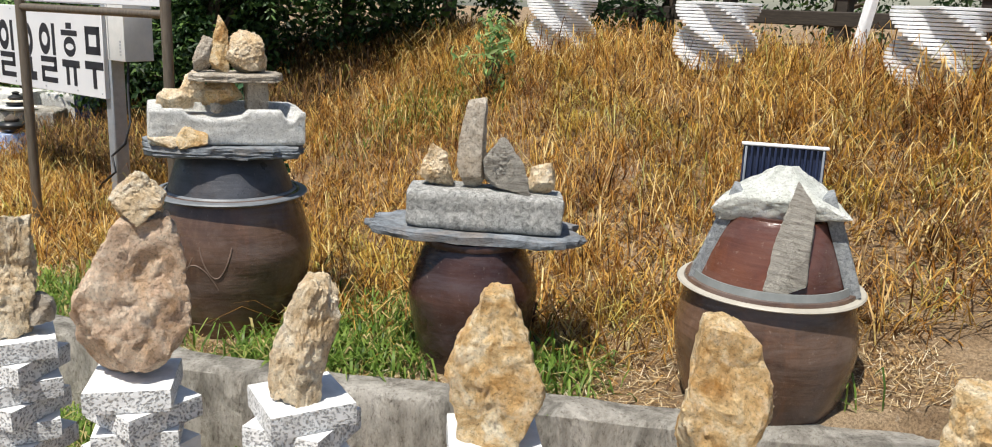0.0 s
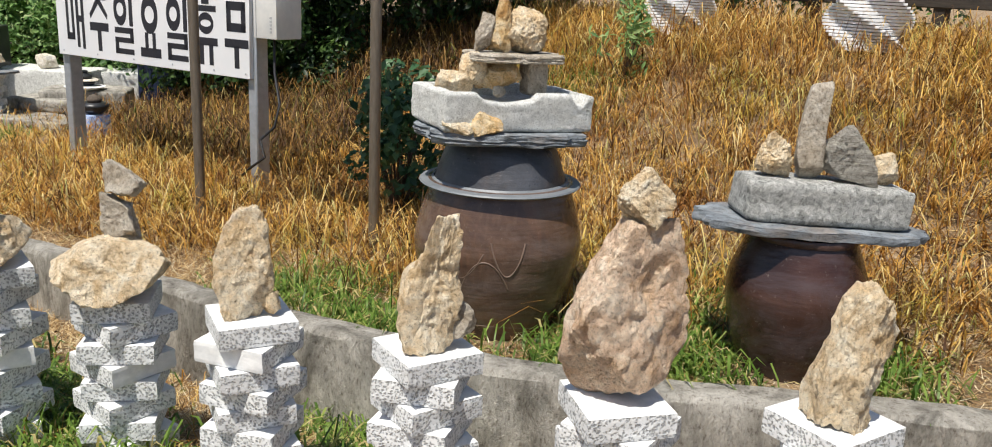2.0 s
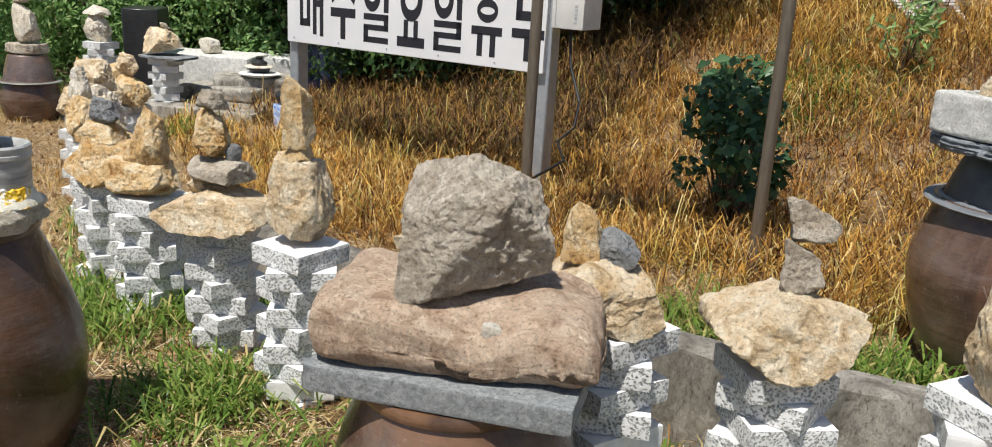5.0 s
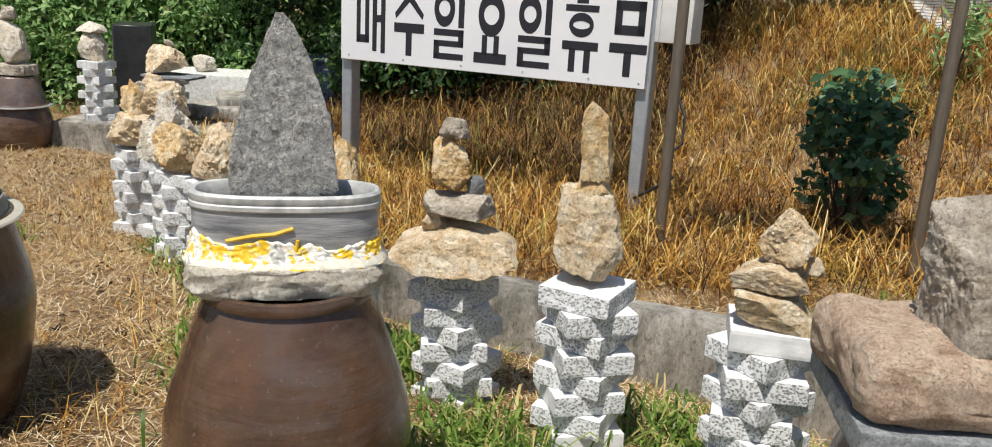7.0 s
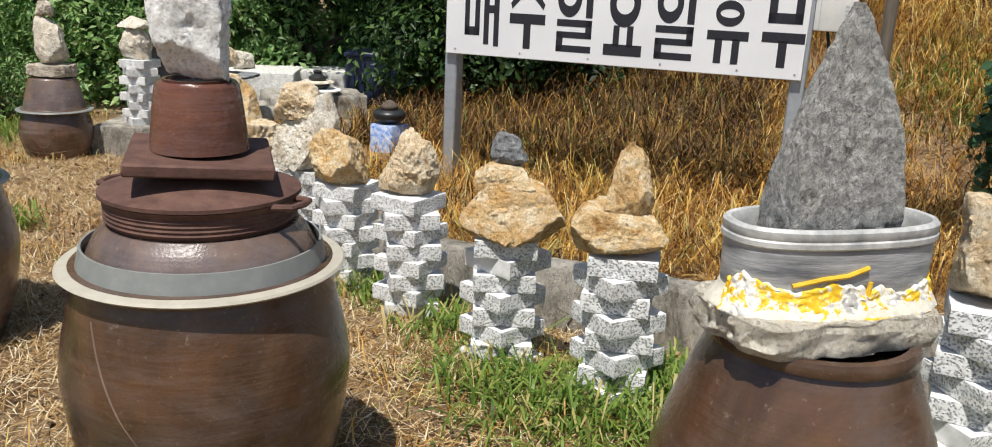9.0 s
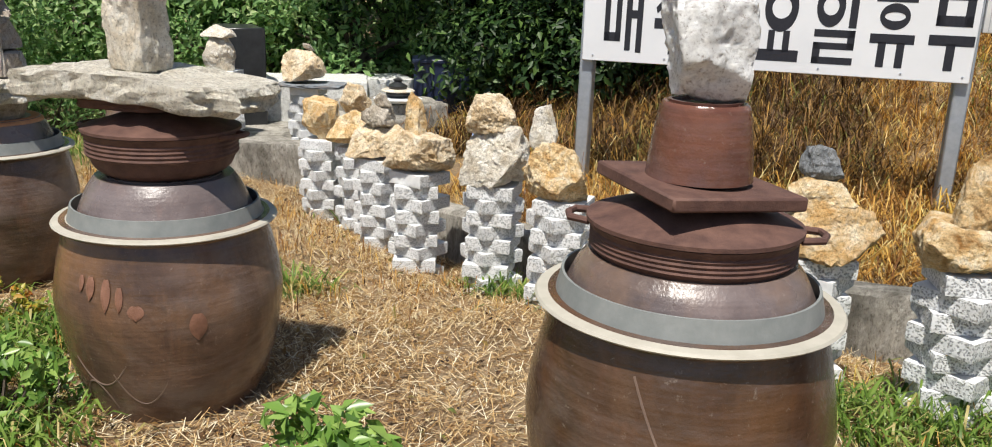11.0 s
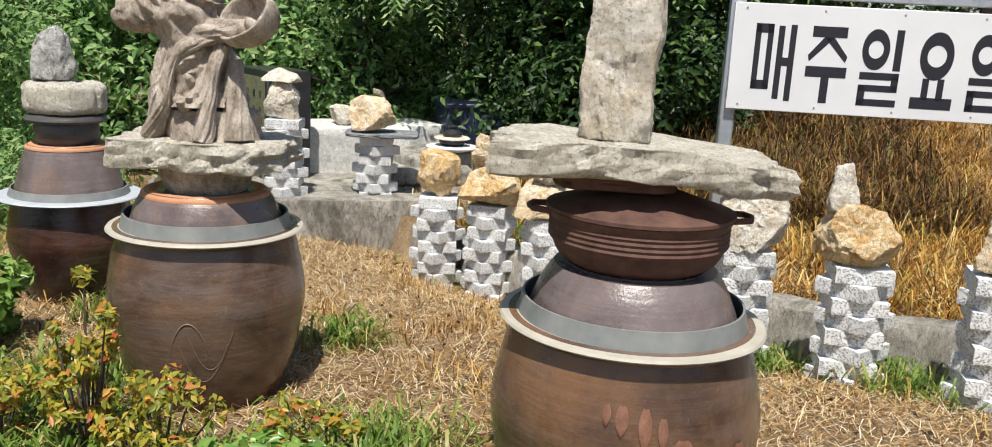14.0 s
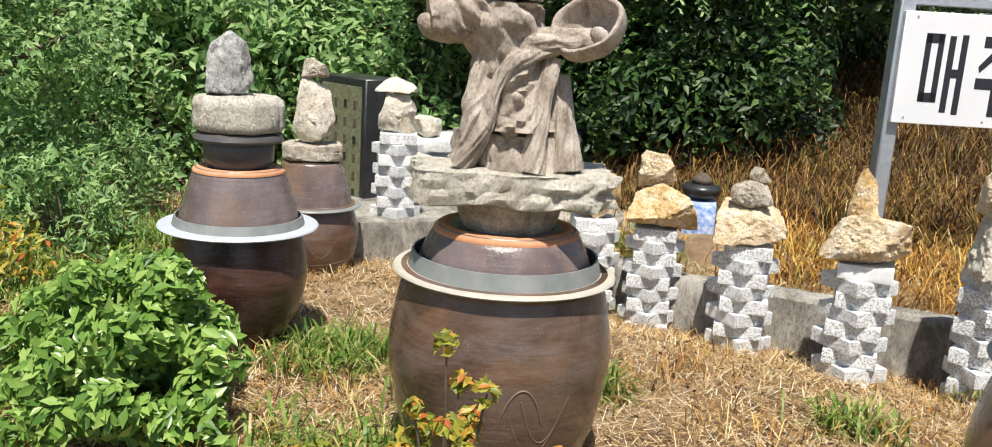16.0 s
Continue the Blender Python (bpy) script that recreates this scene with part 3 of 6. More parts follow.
def mark_bm(radius_at, z_mid, a_mid, spread, sag, slope=0.0, lift=-0.0022):
    """A finger-drawn line round the jar's wall."""
    pts = []
    for i in range(25):
        u = i / 24 * 2 - 1
        a = a_mid + u * spread
        z = z_mid + sag * (u * u - 0.5) + slope * u
        r = radius_at(z) + lift
        pts.append((r * math.cos(a), r * math.sin(a), z))
    return tube_bm(pts, 0.0035, 6)


def jar(x, y, z0, H, rt, rb, r0, mat, label, seed, marks=(), k=1.0):
    t = thing("onggi_jar", pose(x, y, z0), label, "jar")
    body = part("body", jar_body_bm(H, rt, rb, r0, seed, k=k), mat, t)
    prof = jar_profile(H, rt, rb, r0, k)

    def radius_at(z):
        for (ra, za), (rc, zc) in zip(prof, prof[1:]):
            if za <= z <= zc:
                return ra + (rc - ra) * (z - za) / max(1e-6, zc - za)
        return rt
    part("rim", lathe_bm([(rt - 0.006, H - 0.004), (rt + 0.010, H), (rt + 0.013, H + 0.012), (rt + 0.008, H + 0.024), (rt - 0.008, H + 0.024)], 80, 0.012, seed, closed=True), mat, t, "rolled glazed rim")
    for z_mid, a_mid, spread, sag, *slope in marks:
        part("drawn_line", mark_bm(radius_at, z_mid, radians(a_mid), spread, sag, *slope), MARK, body, "pale finger-drawn line in the glaze")
    return t


SCRAPED = plain("red_brown_scrape", (0.16, 0.075, 0.045), (0.26, 0.13, 0.085), 0.45, 0, 40, 0.6)
MARK = plain("scraped_glaze", (0.13, 0.085, 0.062), (0.20, 0.135, 0.10), 0.5)


def flange(x, y, z, r_out, r_in, rise, brim_mat, collar_mat, label):
    t = thing("jar_flange", pose(x, y, z), label, "flange")
    a, b2 = brim_bm(r_out, r_in, rise)
    part("brim", a, brim_mat, t)
    part("collar", b2, collar_mat, t, "plain grey upright collar")


def pot(x, y, z, r_low, r_top, h, mat, label, seed, top_mat=None):
    t = thing("upturned_pot", pose(x, y, z), label, "pot")
    part("body", pot_bm(r_low, r_top, h, seed), mat, t)
    if top_mat:
        part("worn_rim", lathe_bm(curve_profile([(r_top - 0.045, h - 0.003), (r_top - 0.02, h + 0.003), (r_top + 0.002, h - 0.006), (r_top + 0.006, h - 0.016)], 4) + [(r_top - 0.05, h - 0.016)], 72, 0.01, seed, closed=True), top_mat, t, "worn orange clay showing at the rim")
    else:
        part("foot_ring", lathe_bm([(r_top * 0.80, h - 0.006), (r_top * 0.82, h + 0.004), (r_top * 0.74, h + 0.004), (r_top * 0.72, h - 0.006)], 64, 0.01, seed, closed=True), mat, t)
    return t


def cauldron(x, y, z, r_low, r_top, h, lid, yaw, label, handles):
    t = thing("iron_cauldron", pose(x, y, z, 0, 0, yaw), label, "cauldron")
    prof = curve_profile([(r_low * 0.72, 0.0), (r_low, h * 0.22), (r_top * 0.97, h * 0.62), (r_top, h)], 6)
    band = [(r_top * 0.975 + (0.003 if k % 2 else 0.0), h * (0.50 + 0.045 * k)) for k in range(9)]
    prof = [p for p in prof if p[1] < h * 0.49] + band + [(r_top, h * 0.93), (r_top + 0.004, h)]
    part("body", lathe_bm(prof + [(r_top - 0.01, h)], 84, 0.004, 2), RUST, t)
    part("lid", lathe_bm([(r_top + 0.006, 0.002 + h), (r_top + 0.006, h + 0.010), (r_top * 0.75, h + lid * 0.45), (r_top * 0.4, h + lid * 0.85), (r_top * 0.1, h + lid)], 84, 0.004, 2), RUST, t, "shallow domed rusty iron lid")
    for a in handles:
        bm = bmesh.new()
        pts = [(r_top - 0.004, -0.045, h - 0.004), (r_top + 0.035, -0.034, h - 0.002), (r_top + 0.043, 0.0, h - 0.001), (r_top + 0.035, 0.034, h - 0.002), (r_top - 0.004, 0.045, h - 0.004)]
        tube_bm(pts, 0.0075, 8, bm)
        bmesh.ops.transform(bm, matrix=pose(0, 0, 0, 0, 0, a), verts=bm.verts[:])
        part("handle", bm, RUST, t, "flat loop handle of rusty iron")


# jar with the granite bars
jar(0.90, 2.77, 0.22, 0.43, 0.262, 0.292, 0.225, BROWN_GLAZE, "large brown glazed onggi jar standing on dry soil", 1, marks=((0.14, -110, 0.25, 0.05), (0.15, -108, 0.2, 0.06)))
flange(0.90, 2.77, 0.652, 0.298, 0.260, 0.045, RING_BRIM, RING_GREY, "grey flange with a beige brim laid on a jar")
pot(0.90, 2.77, 0.655, 0.243, 0.165, 0.235, RED_POT, "red-brown upturned clay pot inside a flange", 4)
rock(WHITE_STONE, 0.905, 2.76, 0.872, 0.42, 0.175, -18, 71, depth=0.6, taper=0.45, power=1.1, rough=0.10, planes=6, chips=((190, 40, 0.62), (345, 35, 0.62), (270, 30, 0.6), (270, -20, 0.7)), label="folded greenish-white stone lying on an upturned pot")
ob = rock(LAYERED, 0.862, 2.535, 0.668, 0.125, 0.37, -18, 73, depth=0.35, taper=0.75, rough=0.10, planes=8, label="long grey-brown layered stone leaning on an upturned pot")
ob.matrix_world = pose(0.862, 2.535, 0.668, -20, 9, -18)
for side, lean in ((-1, 20), (1, -20)):
    ob = part("granite_bar", block_bm(0.045, 0.13, 0.33, 75 + side, 0.006, 0.004, 5), BLUE_GRANITE)
    ob.matrix_world = pose(0.90 + side * 0.235, 2.74 - side * 0.07, 0.662, 0, lean, -18)
    tagged(ob, "sawn blue-grey granite bar leaning on a pot", "stone bar", "bars on the pot")
grille = thing("plastic_grille", pose(0.965, 2.97, 0.83, -6, 0, -14), "dark blue plastic grille with a white top edge, behind a stone", "grille")
part("back", box_bm((0.27, 0.012, 0.24), (0, 0.012, 0.12), 0.002), NAVY, grille)
part("top_edge", box_bm((0.285, 0.034, 0.012), (0, 0.002, 0.246), 0.003), WHITE_PAINT, grille, "white top edge")
for i in range(14):
    part("rib", box_bm((0.007, 0.022, 0.235), (-0.126 + 0.0194 * i, -0.004, 0.12), 0.002), STEEL if i in (0, 13) else NAVY, grille)

# jar with the slate and the granite block
jar(-0.075, 3.07, 0.19, 0.49, 0.172, 0.230, 0.155, DARK_GLAZE, "shiny dark brown onggi jar standing in green grass", 2)
slab(SHALE, -0.065, 3.06, 0.708, 0.73, 0.36, 0.030, 1, 31, "thin ragged blue slate slab lying on a jar", tilt=(0, 2.5), ragged=0.16, layers=1)
block(GRANITE, -0.045, 3.06, 0.738, 0.545, 0.21, 0.135, 1, 32, "hewn speckled grey granite block on a slate slab", tilt=(0, 2.5), round_=0.022, rough=0.010)
rock(BUFF, -0.215, 3.05, 0.875, 0.120, 0.155, 1, 301, taper=0.85, rough=0.26, planes=6, chips=((180, 35, 0.62), (0, 60, 0.7)), label="rough buff granite rock standing on a granite block")
rock(GREY, -0.094, 3.07, 0.868, 0.105, 0.325, 1, 302, taper=0.6, rough=0.10, planes=7, lean=0.25, label="tall smooth brown-grey stone standing on a granite block")
rock(LAYERED, 0.027, 3.06, 0.862, 0.172, 0.200, 1, 303, taper=0.8, rough=0.10, planes=6, chips=((180, 40, 0.75), (0, 45, 0.62)), label="striped grey layered stone on a granite block")
rock(BUFF, 0.155, 3.06, 0.858, 0.100, 0.115, 1, 304, label="small reddish buff rock on a granite block")

# jar with the stone lantern
jar(-1.076, 3.50, 0.155, 0.565, 0.262, 0.312, 0.215, BROWN_GLAZE, "large brown onggi jar with swirling drawn lines", 3,
    marks=((0.33, -118, 0.30, 0.10), (0.30, -100, 0.28, -0.10), (0.36, -85, 0.2, 0.12), (0.08, -100, 0.9, -0.03)))
flange(-1.076, 3.50, 0.730, 0.302, 0.262, 0.02, RING_DARK, RING_DARK, "dark grey flange laid on a jar")
pot(-1.076, 3.50, 0.735, 0.248, 0.190, 0.165, IRON_POT, "black upturned pot inside a flange", 5)
slab(SHALE, -1.087, 3.48, 0.897, 0.585, 0.44, 0.045, 17, 33, "layered purple-grey slate slab on an upturned pot", tilt=(0, 1.5), ragged=0.12)


def trough_bm(w, d, h, notch):
    bm = block_bm(w, d, h, 44, 0.015, 0.008, 23)
    for v2 in bm.verts:
        x, y, z = v2.co
        if z > h * 0.55 and abs(x) < w * 0.40 and abs(y) < d * 0.34:
            v2.co.z -= 0.04
        if z > h * 0.6 and y < -d * 0.3 and (abs(x + 0.05) < 0.10 or x > w * 0.30 and x < w * 0.42):
            v2.co.z -= notch * (1 - 0.4 * abs(x + 0.05) / 0.1 if x < 0.2 else 1)
    return bm


ob = part("stone_trough", trough_bm(0.575, 0.36, 0.135, 0.035), TROUGH)
ob.matrix_world = pose(-1.088, 3.49, 0.943, 0, 1.5, 22)
tagged(ob, "white carved granite trough with notched rims on slate", "stone trough")
rock(BUFF, -1.243, 3.262, 0.935, 0.120, 0.060, 17, 311, label="flat buff stone lying on a slate slab")
rock(OCHRE, -1.150, 3.282, 0.930, 0.120, 0.092, 17, 312, label="yellow ochre rock lying on a slate slab")
rock(BUFF, -1.265, 3.44, 1.055, 0.145, 0.085, 17, 313, label="buff rock in a stone trough")
rock(BUFF, -1.200, 3.46, 1.085, 0.120, 0.125, 17, 314, label="buff rock leaning on another in a stone trough")
rock(OCHRE, -1.095, 3.48, 1.070, 0.165, 0.110, 17, 315, label="ochre rock propping up a flat stone")
block(GREY, -0.972, 3.52, 1.055, 0.085, 0.085, 0.125, 30, 35, "short grey stone post in a trough", "stone_post")
rock(GREY, -1.10, 3.43, 1.050, 0.05, 0.045, 17, 316, sub=3, label="small grey pebble in a trough")
slab(GREY, -1.045, 3.505, 1.175, 0.335, 0.26, 0.030, 17, 36, "flat pinkish-grey stone resting on rocks", ragged=0.12)
rock(GREY, -1.160, 3.48, 1.200, 0.080, 0.145, 17, 317, depth=1.0, taper=0.6, lean=0.4, label="dark grey stone standing on a flat stone")
rock(OCHRE, -1.102, 3.49, 1.200, 0.075, 0.225, 17, 318, taper=0.5, lean=0.3, planes=7, label="pointed ochre stone standing on a flat stone")
rock(BUFF, -1.005, 3.52, 1.200, 0.160, 0.170, 17, 319, taper=0.7, label="rounded buff rock on a flat stone")

# jar with the rose granite block
jar(-2.85, 2.40, 0.10, 0.485, 0.190, 0.245, 0.19, BROWN_GLAZE, "dark brown onggi jar under a granite slab", 6)
block(BLUE_GRANITE, -2.845, 2.40, 0.612, 0.50, 0.38, 0.052, -16, 37, "sawn dark-speckled granite slab on a jar", "granite_slab", round_=0.004, rough=0.003, category="stone slab")
rose = block(ROSE, -2.845, 2.40, 0.663, 0.53, 0.33, 0.135, -10, 38, "big rounded rose granite block on a slab", round_=0.045, rough=0.016, cuts=25)
for v2 in rose.data.vertices:
    if v2.co.z > 0.05:
        v2.co.z -= 0.045 * math.exp(-((v2.co.x - 0.05) / 0.10) ** 2) * math.exp(-((v2.co.y + 0.17) / 0.07) ** 2)
        v2.co.z -= 0.03 * step(0.12, 0.27, v2.co.x)
rock(GREY, -2.845, 2.39, 0.780, 0.300, 0.275, 14, 352, depth=0.75, taper=1.0, rough=0.10, planes=2, sub=6, boxy=True, chips=((188, 38, 0.60), (15, 66, 0.76), (222, 8, 0.70), (255, 40, 0.72), (285, -12, 0.62), (318, 22, 0.70), (0, -35, 0.86), (300, 55, 0.80)), label="craggy grey rock on a rose granite block")
rock(PALE, -2.80, 2.258, 0.742, 0.037, 0.030, 9, 321, sub=3, label="small white pebble on a granite block")

# jar with the oval trough
jar(-4.085, 2.90, 0.09, 0.60, 0.168, 0.262, 0.21, OCHRE_GLAZE, "brown onggi jar under a flat stone and oval trough", 7, k=0.62)
slab(LIMESTONE, -4.09, 2.885, 0.708, 0.385, 0.235, 0.060, 5, 39, "thick layered grey flat stone on a jar", ragged=0.10, layers=2, edge=0.08)
oval = thing("oval_trough", pose(-4.085, 2.885, 0.762, 0, 0, 2), "grey oval glazed trough with yellow and white relief", "trough")


def oval_bm(w, d, prof):
    """A stadium-shaped vessel; prof: (growth, height)."""
    bm, rings = bmesh.new(), []
    for g, z in prof:
        ring = []
        for i in range(72):
            a = 2 * math.pi * i / 72
            c2, s2 = math.cos(a), math.sin(a)
            r = (abs(c2) ** 2.6 + abs(s2) ** 2.6) ** (-1 / 2.6)
            ring.append(bm.verts.new((c2 * r * (w / 2 + g), s2 * r * (d / 2 + g), z)))
        rings.append(ring)
    for a, b2 in zip(rings, rings[1:]):
        for i in range(72):
            bm.faces.new((a[i], a[(i + 1) % 72], b2[(i + 1) % 72], b2[i])).smooth = True
    bm.faces.new(rings[0][::-1])
    bm.faces.new(rings[-1])
    return bm


part("bowl", oval_bm(0.365, 0.165, [(-0.01, 0.0), (0.0, 0.02), (0.002, 0.08), (0.003, 0.118), (-0.012, 0.118), (-0.016, 0.06), (-0.03, 0.05)]), MOULDED, oval)
part("rim", oval_bm(0.365, 0.165, [(0.004, 0.116), (0.007, 0.119), (0.007, 0.127), (0.004, 0.130), (0.006, 0.134), (0.006, 0.144), (0.002, 0.149), (-0.006, 0.148), (-0.012, 0.136), (-0.012, 0.116)]), MOULDED_RIM, oval, "pale double rim")
part("skirt", oval_bm(0.365, 0.165, [(-0.02, 0.0), (0.016, 0.001), (0.021, 0.006), (0.017, 0.015), (0.006, 0.028), (0.002, 0.040), (-0.02, 0.03)]), CREAM, oval, "cream moulded skirt with relief")


def round_front(u, out, z):
    """A point on the trough's front, u from -1 to 1."""
    a = radians(270 + 62 * u)
    c2, s2 = math.cos(a), math.sin(a)
    r = (abs(c2) ** 2.6 + abs(s2) ** 2.6) ** (-1 / 2.6)
    return Vector((c2 * r * (0.1825 + out), s2 * r * (0.0825 + out), z))


def relief_bm():
    """Raised painted flowers along the foot of the trough, with an uneven top edge."""
    bm, cols = bmesh.new(), []
    for i in range(161):
        u = -1.35 + 2.7 * i / 160
        top = 0.046 + 0.020 * noise.noise(Vector((u * 3.1, 4, 0))) + 0.012 * noise.noise(Vector((u * 11, 1, 0))) + 0.022 * math.exp(-((u + 1.0) / 0.3) ** 2) + 0.012 * math.exp(-((u + 0.2) / 0.25) ** 2)
        col = []
        for k in range(21):
            f = k / 20
            knob = 0.5 + 0.5 * noise.fractal(Vector((u * 16, f * 7, 2)), 0.9, 2.0, 3)
            out = 0.017 * (1 - f) ** 2 + 0.003 + 0.006 * knob * (1 if 0 < k < 20 else 0.2)
            col.append(bm.verts.new(round_front(u, out if k < 20 else 0.0, 0.002 + top * f)))
        cols.append(col)
    for a, b2 in zip(cols, cols[1:]):
        for k in range(20):
            bm.faces.new((a[k], b2[k], b2[k + 1], a[k + 1])).smooth = True
    return bm


RELIEF, nt, b = material("painted_relief", 0.55)
v = place(nt, (1, 1, 1))
c = ramp(nt, fbm(nt, v, 30.0, 6.0, 0.7, 0.4), [(0.40, (0.78, 0.46, 0.012)), (0.48, (0.84, 0.58, 0.05)), (0.50, (0.84, 0.82, 0.74)), (0.57, (0.80, 0.79, 0.74)), (0.62, (0.42, 0.41, 0.38))])
nt.links.new(c, b.inputs["Base Color"])
bump(nt, b, fbm(nt, v, 120.0, 4.0), 0.6, 0.003)
part("relief_band", relief_bm(), RELIEF, oval, "yellow and white painted flower relief")
part("relief_branch", tube_bm([round_front(-0.55, 0.004, 0.058), round_front(-0.3, 0.004, 0.070), round_front(-0.1, 0.004, 0.074), round_front(0.08, 0.004, 0.086)], 0.0042, 6), YELLOW, oval, "yellow relief branch")
part("relief_twig", tube_bm([round_front(0.10, 0.004, 0.03), round_front(0.12, 0.004, 0.062)], 0.004, 6), YELLOW, oval, "yellow relief twig")
block(GREY, -4.090, 2.885, 0.812, 0.12, 0.09, 0.056, 5, 77, "low grey stone block inside a trough")
rock(SPECKLED, -4.090, 2.885, 0.862, 0.215, 0.392, 5, 322, depth=0.5, taper=0.10, power=2.2, rough=0.09, planes=3, sub=6, chips=((0, 0, 0.58), (180, 0, 0.58), (270, 10, 0.6), (0, -90, 0.7), (0, 90, 0.85), (300, 25, 0.72)), label="tall pointed speckled grey granite stone standing in a trough")

# jar with the square plate and the porous stone
jar(-5.135, 3.54, 0.06, 0.58, 0.262, 0.302, 0.225, OCHRE_GLAZE, "large brown onggi jar with a pale sweeping line", 8, marks=((0.32, -112, 0.42, 0.03, -0.20),))
flange(-5.135, 3.54, 0.652, 0.296, 0.256, 0.052, RING_BRIM, RING_GREY, "grey flange with a beige brim laid on a jar")
pot(-5.135, 3.54, 0.656, 0.247, 0.203, 0.092, POT_GLAZE, "brown upturned pot with a chipped rim inside a flange", 9)
cauldron(-5.135, 3.54, 0.706, 0.172, 0.198, 0.100, 0.062, -11, "rusty brown iron cauldron with ribs, upside on a pot", (-20, 160))
plate = box_bm((0.285, 0.285, 0.026), (0, 0, 0.013), 0.004)
ob = part("iron_plate", plate, RUST)
ob.matrix_world = pose(-5.135, 3.54, 0.867, 2, 3, 4)
tagged(ob, "square rusty iron plate lying on a cauldron lid", "plate")
pot(-5.135, 3.54, 0.897, 0.100, 0.083, 0.140, RED_POT, "small dark red upturned flowerpot on an iron plate", 10)


def porous_bm(w, h):
    p, faces = rock_verts(w, w * 0.8, h, 323, 5, 0.95, 0.10, 16, 0.0)
    bm = bmesh.new()
    vs = []
    for q in p:
        q = Vector(q)
        mid = Vector((0, 0, h / 2))
        d, pts = noise.voronoi(q * 17)
        d2, pts2 = noise.voronoi(q * 34 + Vector((3, 1, 2)))
        hole = max(0.0, 0.42 - d[0]) * 0.040 + max(0.0, 0.40 - d2[0]) * 0.012
        vs.append(bm.verts.new(q + (mid - q).normalized() * hole))
    for f in faces:
        bm.faces.new([vs[i] for i in f]).smooth = True
    return bm


ob = part("porous_stone", porous_bm(0.175, 0.26), POROUS)
ob.matrix_world = pose(-5.145, 3.54, 1.028, 0, 0, -11)
tagged(ob, "pitted whitish-grey porous stone standing on a flowerpot", "rock")

# jar with the wide flat stone
wide_jar = jar(-6.142, 4.695, 0.02, 0.525, 0.272, 0.310, 0.235, BROWN_GLAZE, "large brown onggi jar with drawn arcs, on dry grass", 11, marks=((0.17, -128, 0.28, 0.07), (0.13, -105, 0.26, 0.09), (0.10, -135, 0.2, -0.08)))


def petal_bm(prof, z_top, tall, a_mid, wide):
    """A leaf-shaped scrape that follows the jar's wall."""
    bm, rows = bmesh.new(), []
    for i in range(9):
        f = i / 8
        z = z_top - tall * f
        r = np.interp(z, [q[1] for q in prof], [q[0] for q in prof]) * 1.012 + 0.0015
        half = wide * math.sin(math.pi * (0.12 + 0.86 * f)) ** 0.8
        rows.append([bm.verts.new(((r - 0.003 * abs(k)) * math.cos(a_mid + half * k), (r - 0.003 * abs(k)) * math.sin(a_mid + half * k), z)) for k in (-1, -0.5, 0, 0.5, 1)])
    for a, b2 in zip(rows, rows[1:]):
        for k in range(4):
            bm.faces.new((a[k], b2[k], b2[k + 1], a[k + 1])).smooth = True
    return bm


prof = jar_profile(0.525, 0.272, 0.310, 0.235, 1.0)
for deg, z_top, tall, wide in ((-134, 0.445, 0.045, 0.030), (-128, 0.445, 0.062, 0.045), (-119, 0.443, 0.085, 0.045), (-112, 0.425, 0.065, 0.035), (-104, 0.380, 0.04, 0.07), (-76, 0.35, 0.075, 0.075)):
    part("scraped_patch", petal_bm(prof, z_top, tall, radians(deg), wide), SCRAPED, wide_jar, "reddish scraped patch in the glaze")
flange(-6.142, 4.695, 0.557, 0.303, 0.262, 0.052, RING_BRIM, RING_GREY, "grey flange with a beige brim laid on a jar")
pot(-6.142, 4.695, 0.562, 0.244, 0.190, 0.122, POT_GLAZE, "purple-brown upturned pot inside a flange", 12)
cauldron(-6.142, 4.695, 0.680, 0.178, 0.205, 0.128, 0.060, -31, "rusty brown iron cauldron with a ribbed side, on a pot", (0, 180))
slab(RUST, -6.20, 4.72, 0.866, 0.27, 0.22, 0.028, -31, 41, "thin dark brown flat stone on a cauldron", ragged=0.12)
slab(LIMESTONE, -6.165, 4.70, 0.897, 0.61, 0.36, 0.072, -31, 42, "wide rough cream flat stone balanced on a cauldron", ragged=0.24, sag=0.015, tilt=(0, 3), layers=2, edge=0.07)
rock(PALE, -6.195, 4.735, 0.955, 0.180, 0.343, -42, 353, depth=0.75, taper=1.0, rough=0.20, planes=3, lean=0.06, sub=5, boxy=True, chips=((180, 55, 0.86), (0, -90, 0.5), (0, 90, 0.62), (0, 0, 0.56), (180, 0, 0.56)), name="standing_stone", label="upright blocky buff stone standing on a flat stone")

# jar with the driftwood
jar(-6.85, 5.955, 0.0, 0.52, 0.268, 0.300, 0.225, BROWN_GLAZE, "large brown onggi jar with drawn rings, among shrubs", 13, marks=((0.26, -112, 0.20, -0.10), (0.22, -100, 0.22, 0.12), (0.18, -104, 0.24, 0.12)))
flange(-6.85, 5.955, 0.532, 0.298, 0.258, 0.052, RING_BRIM, RING_GREY, "grey flange with a beige brim laid on a jar")
pot(-6.85, 5.955, 0.538, 0.240, 0.188, 0.118, POT_GLAZE, "purple-brown upturned pot with worn clay at the top", 14, CLAY)
ob = part("clay_bowl", lathe_bm(curve_profile([(0.118, 0), (0.132, 0.03), (0.145, 0.078)], 5) + [(0.14, 0.084), (0.02, 0.082)], 48, 0.05, 9), GREY)
ob.matrix_world = pose(-6.85, 5.955, 0.650, 0, 0, 0)
tagged(ob, "low grey-brown stone bowl on an upturned pot", "bowl")
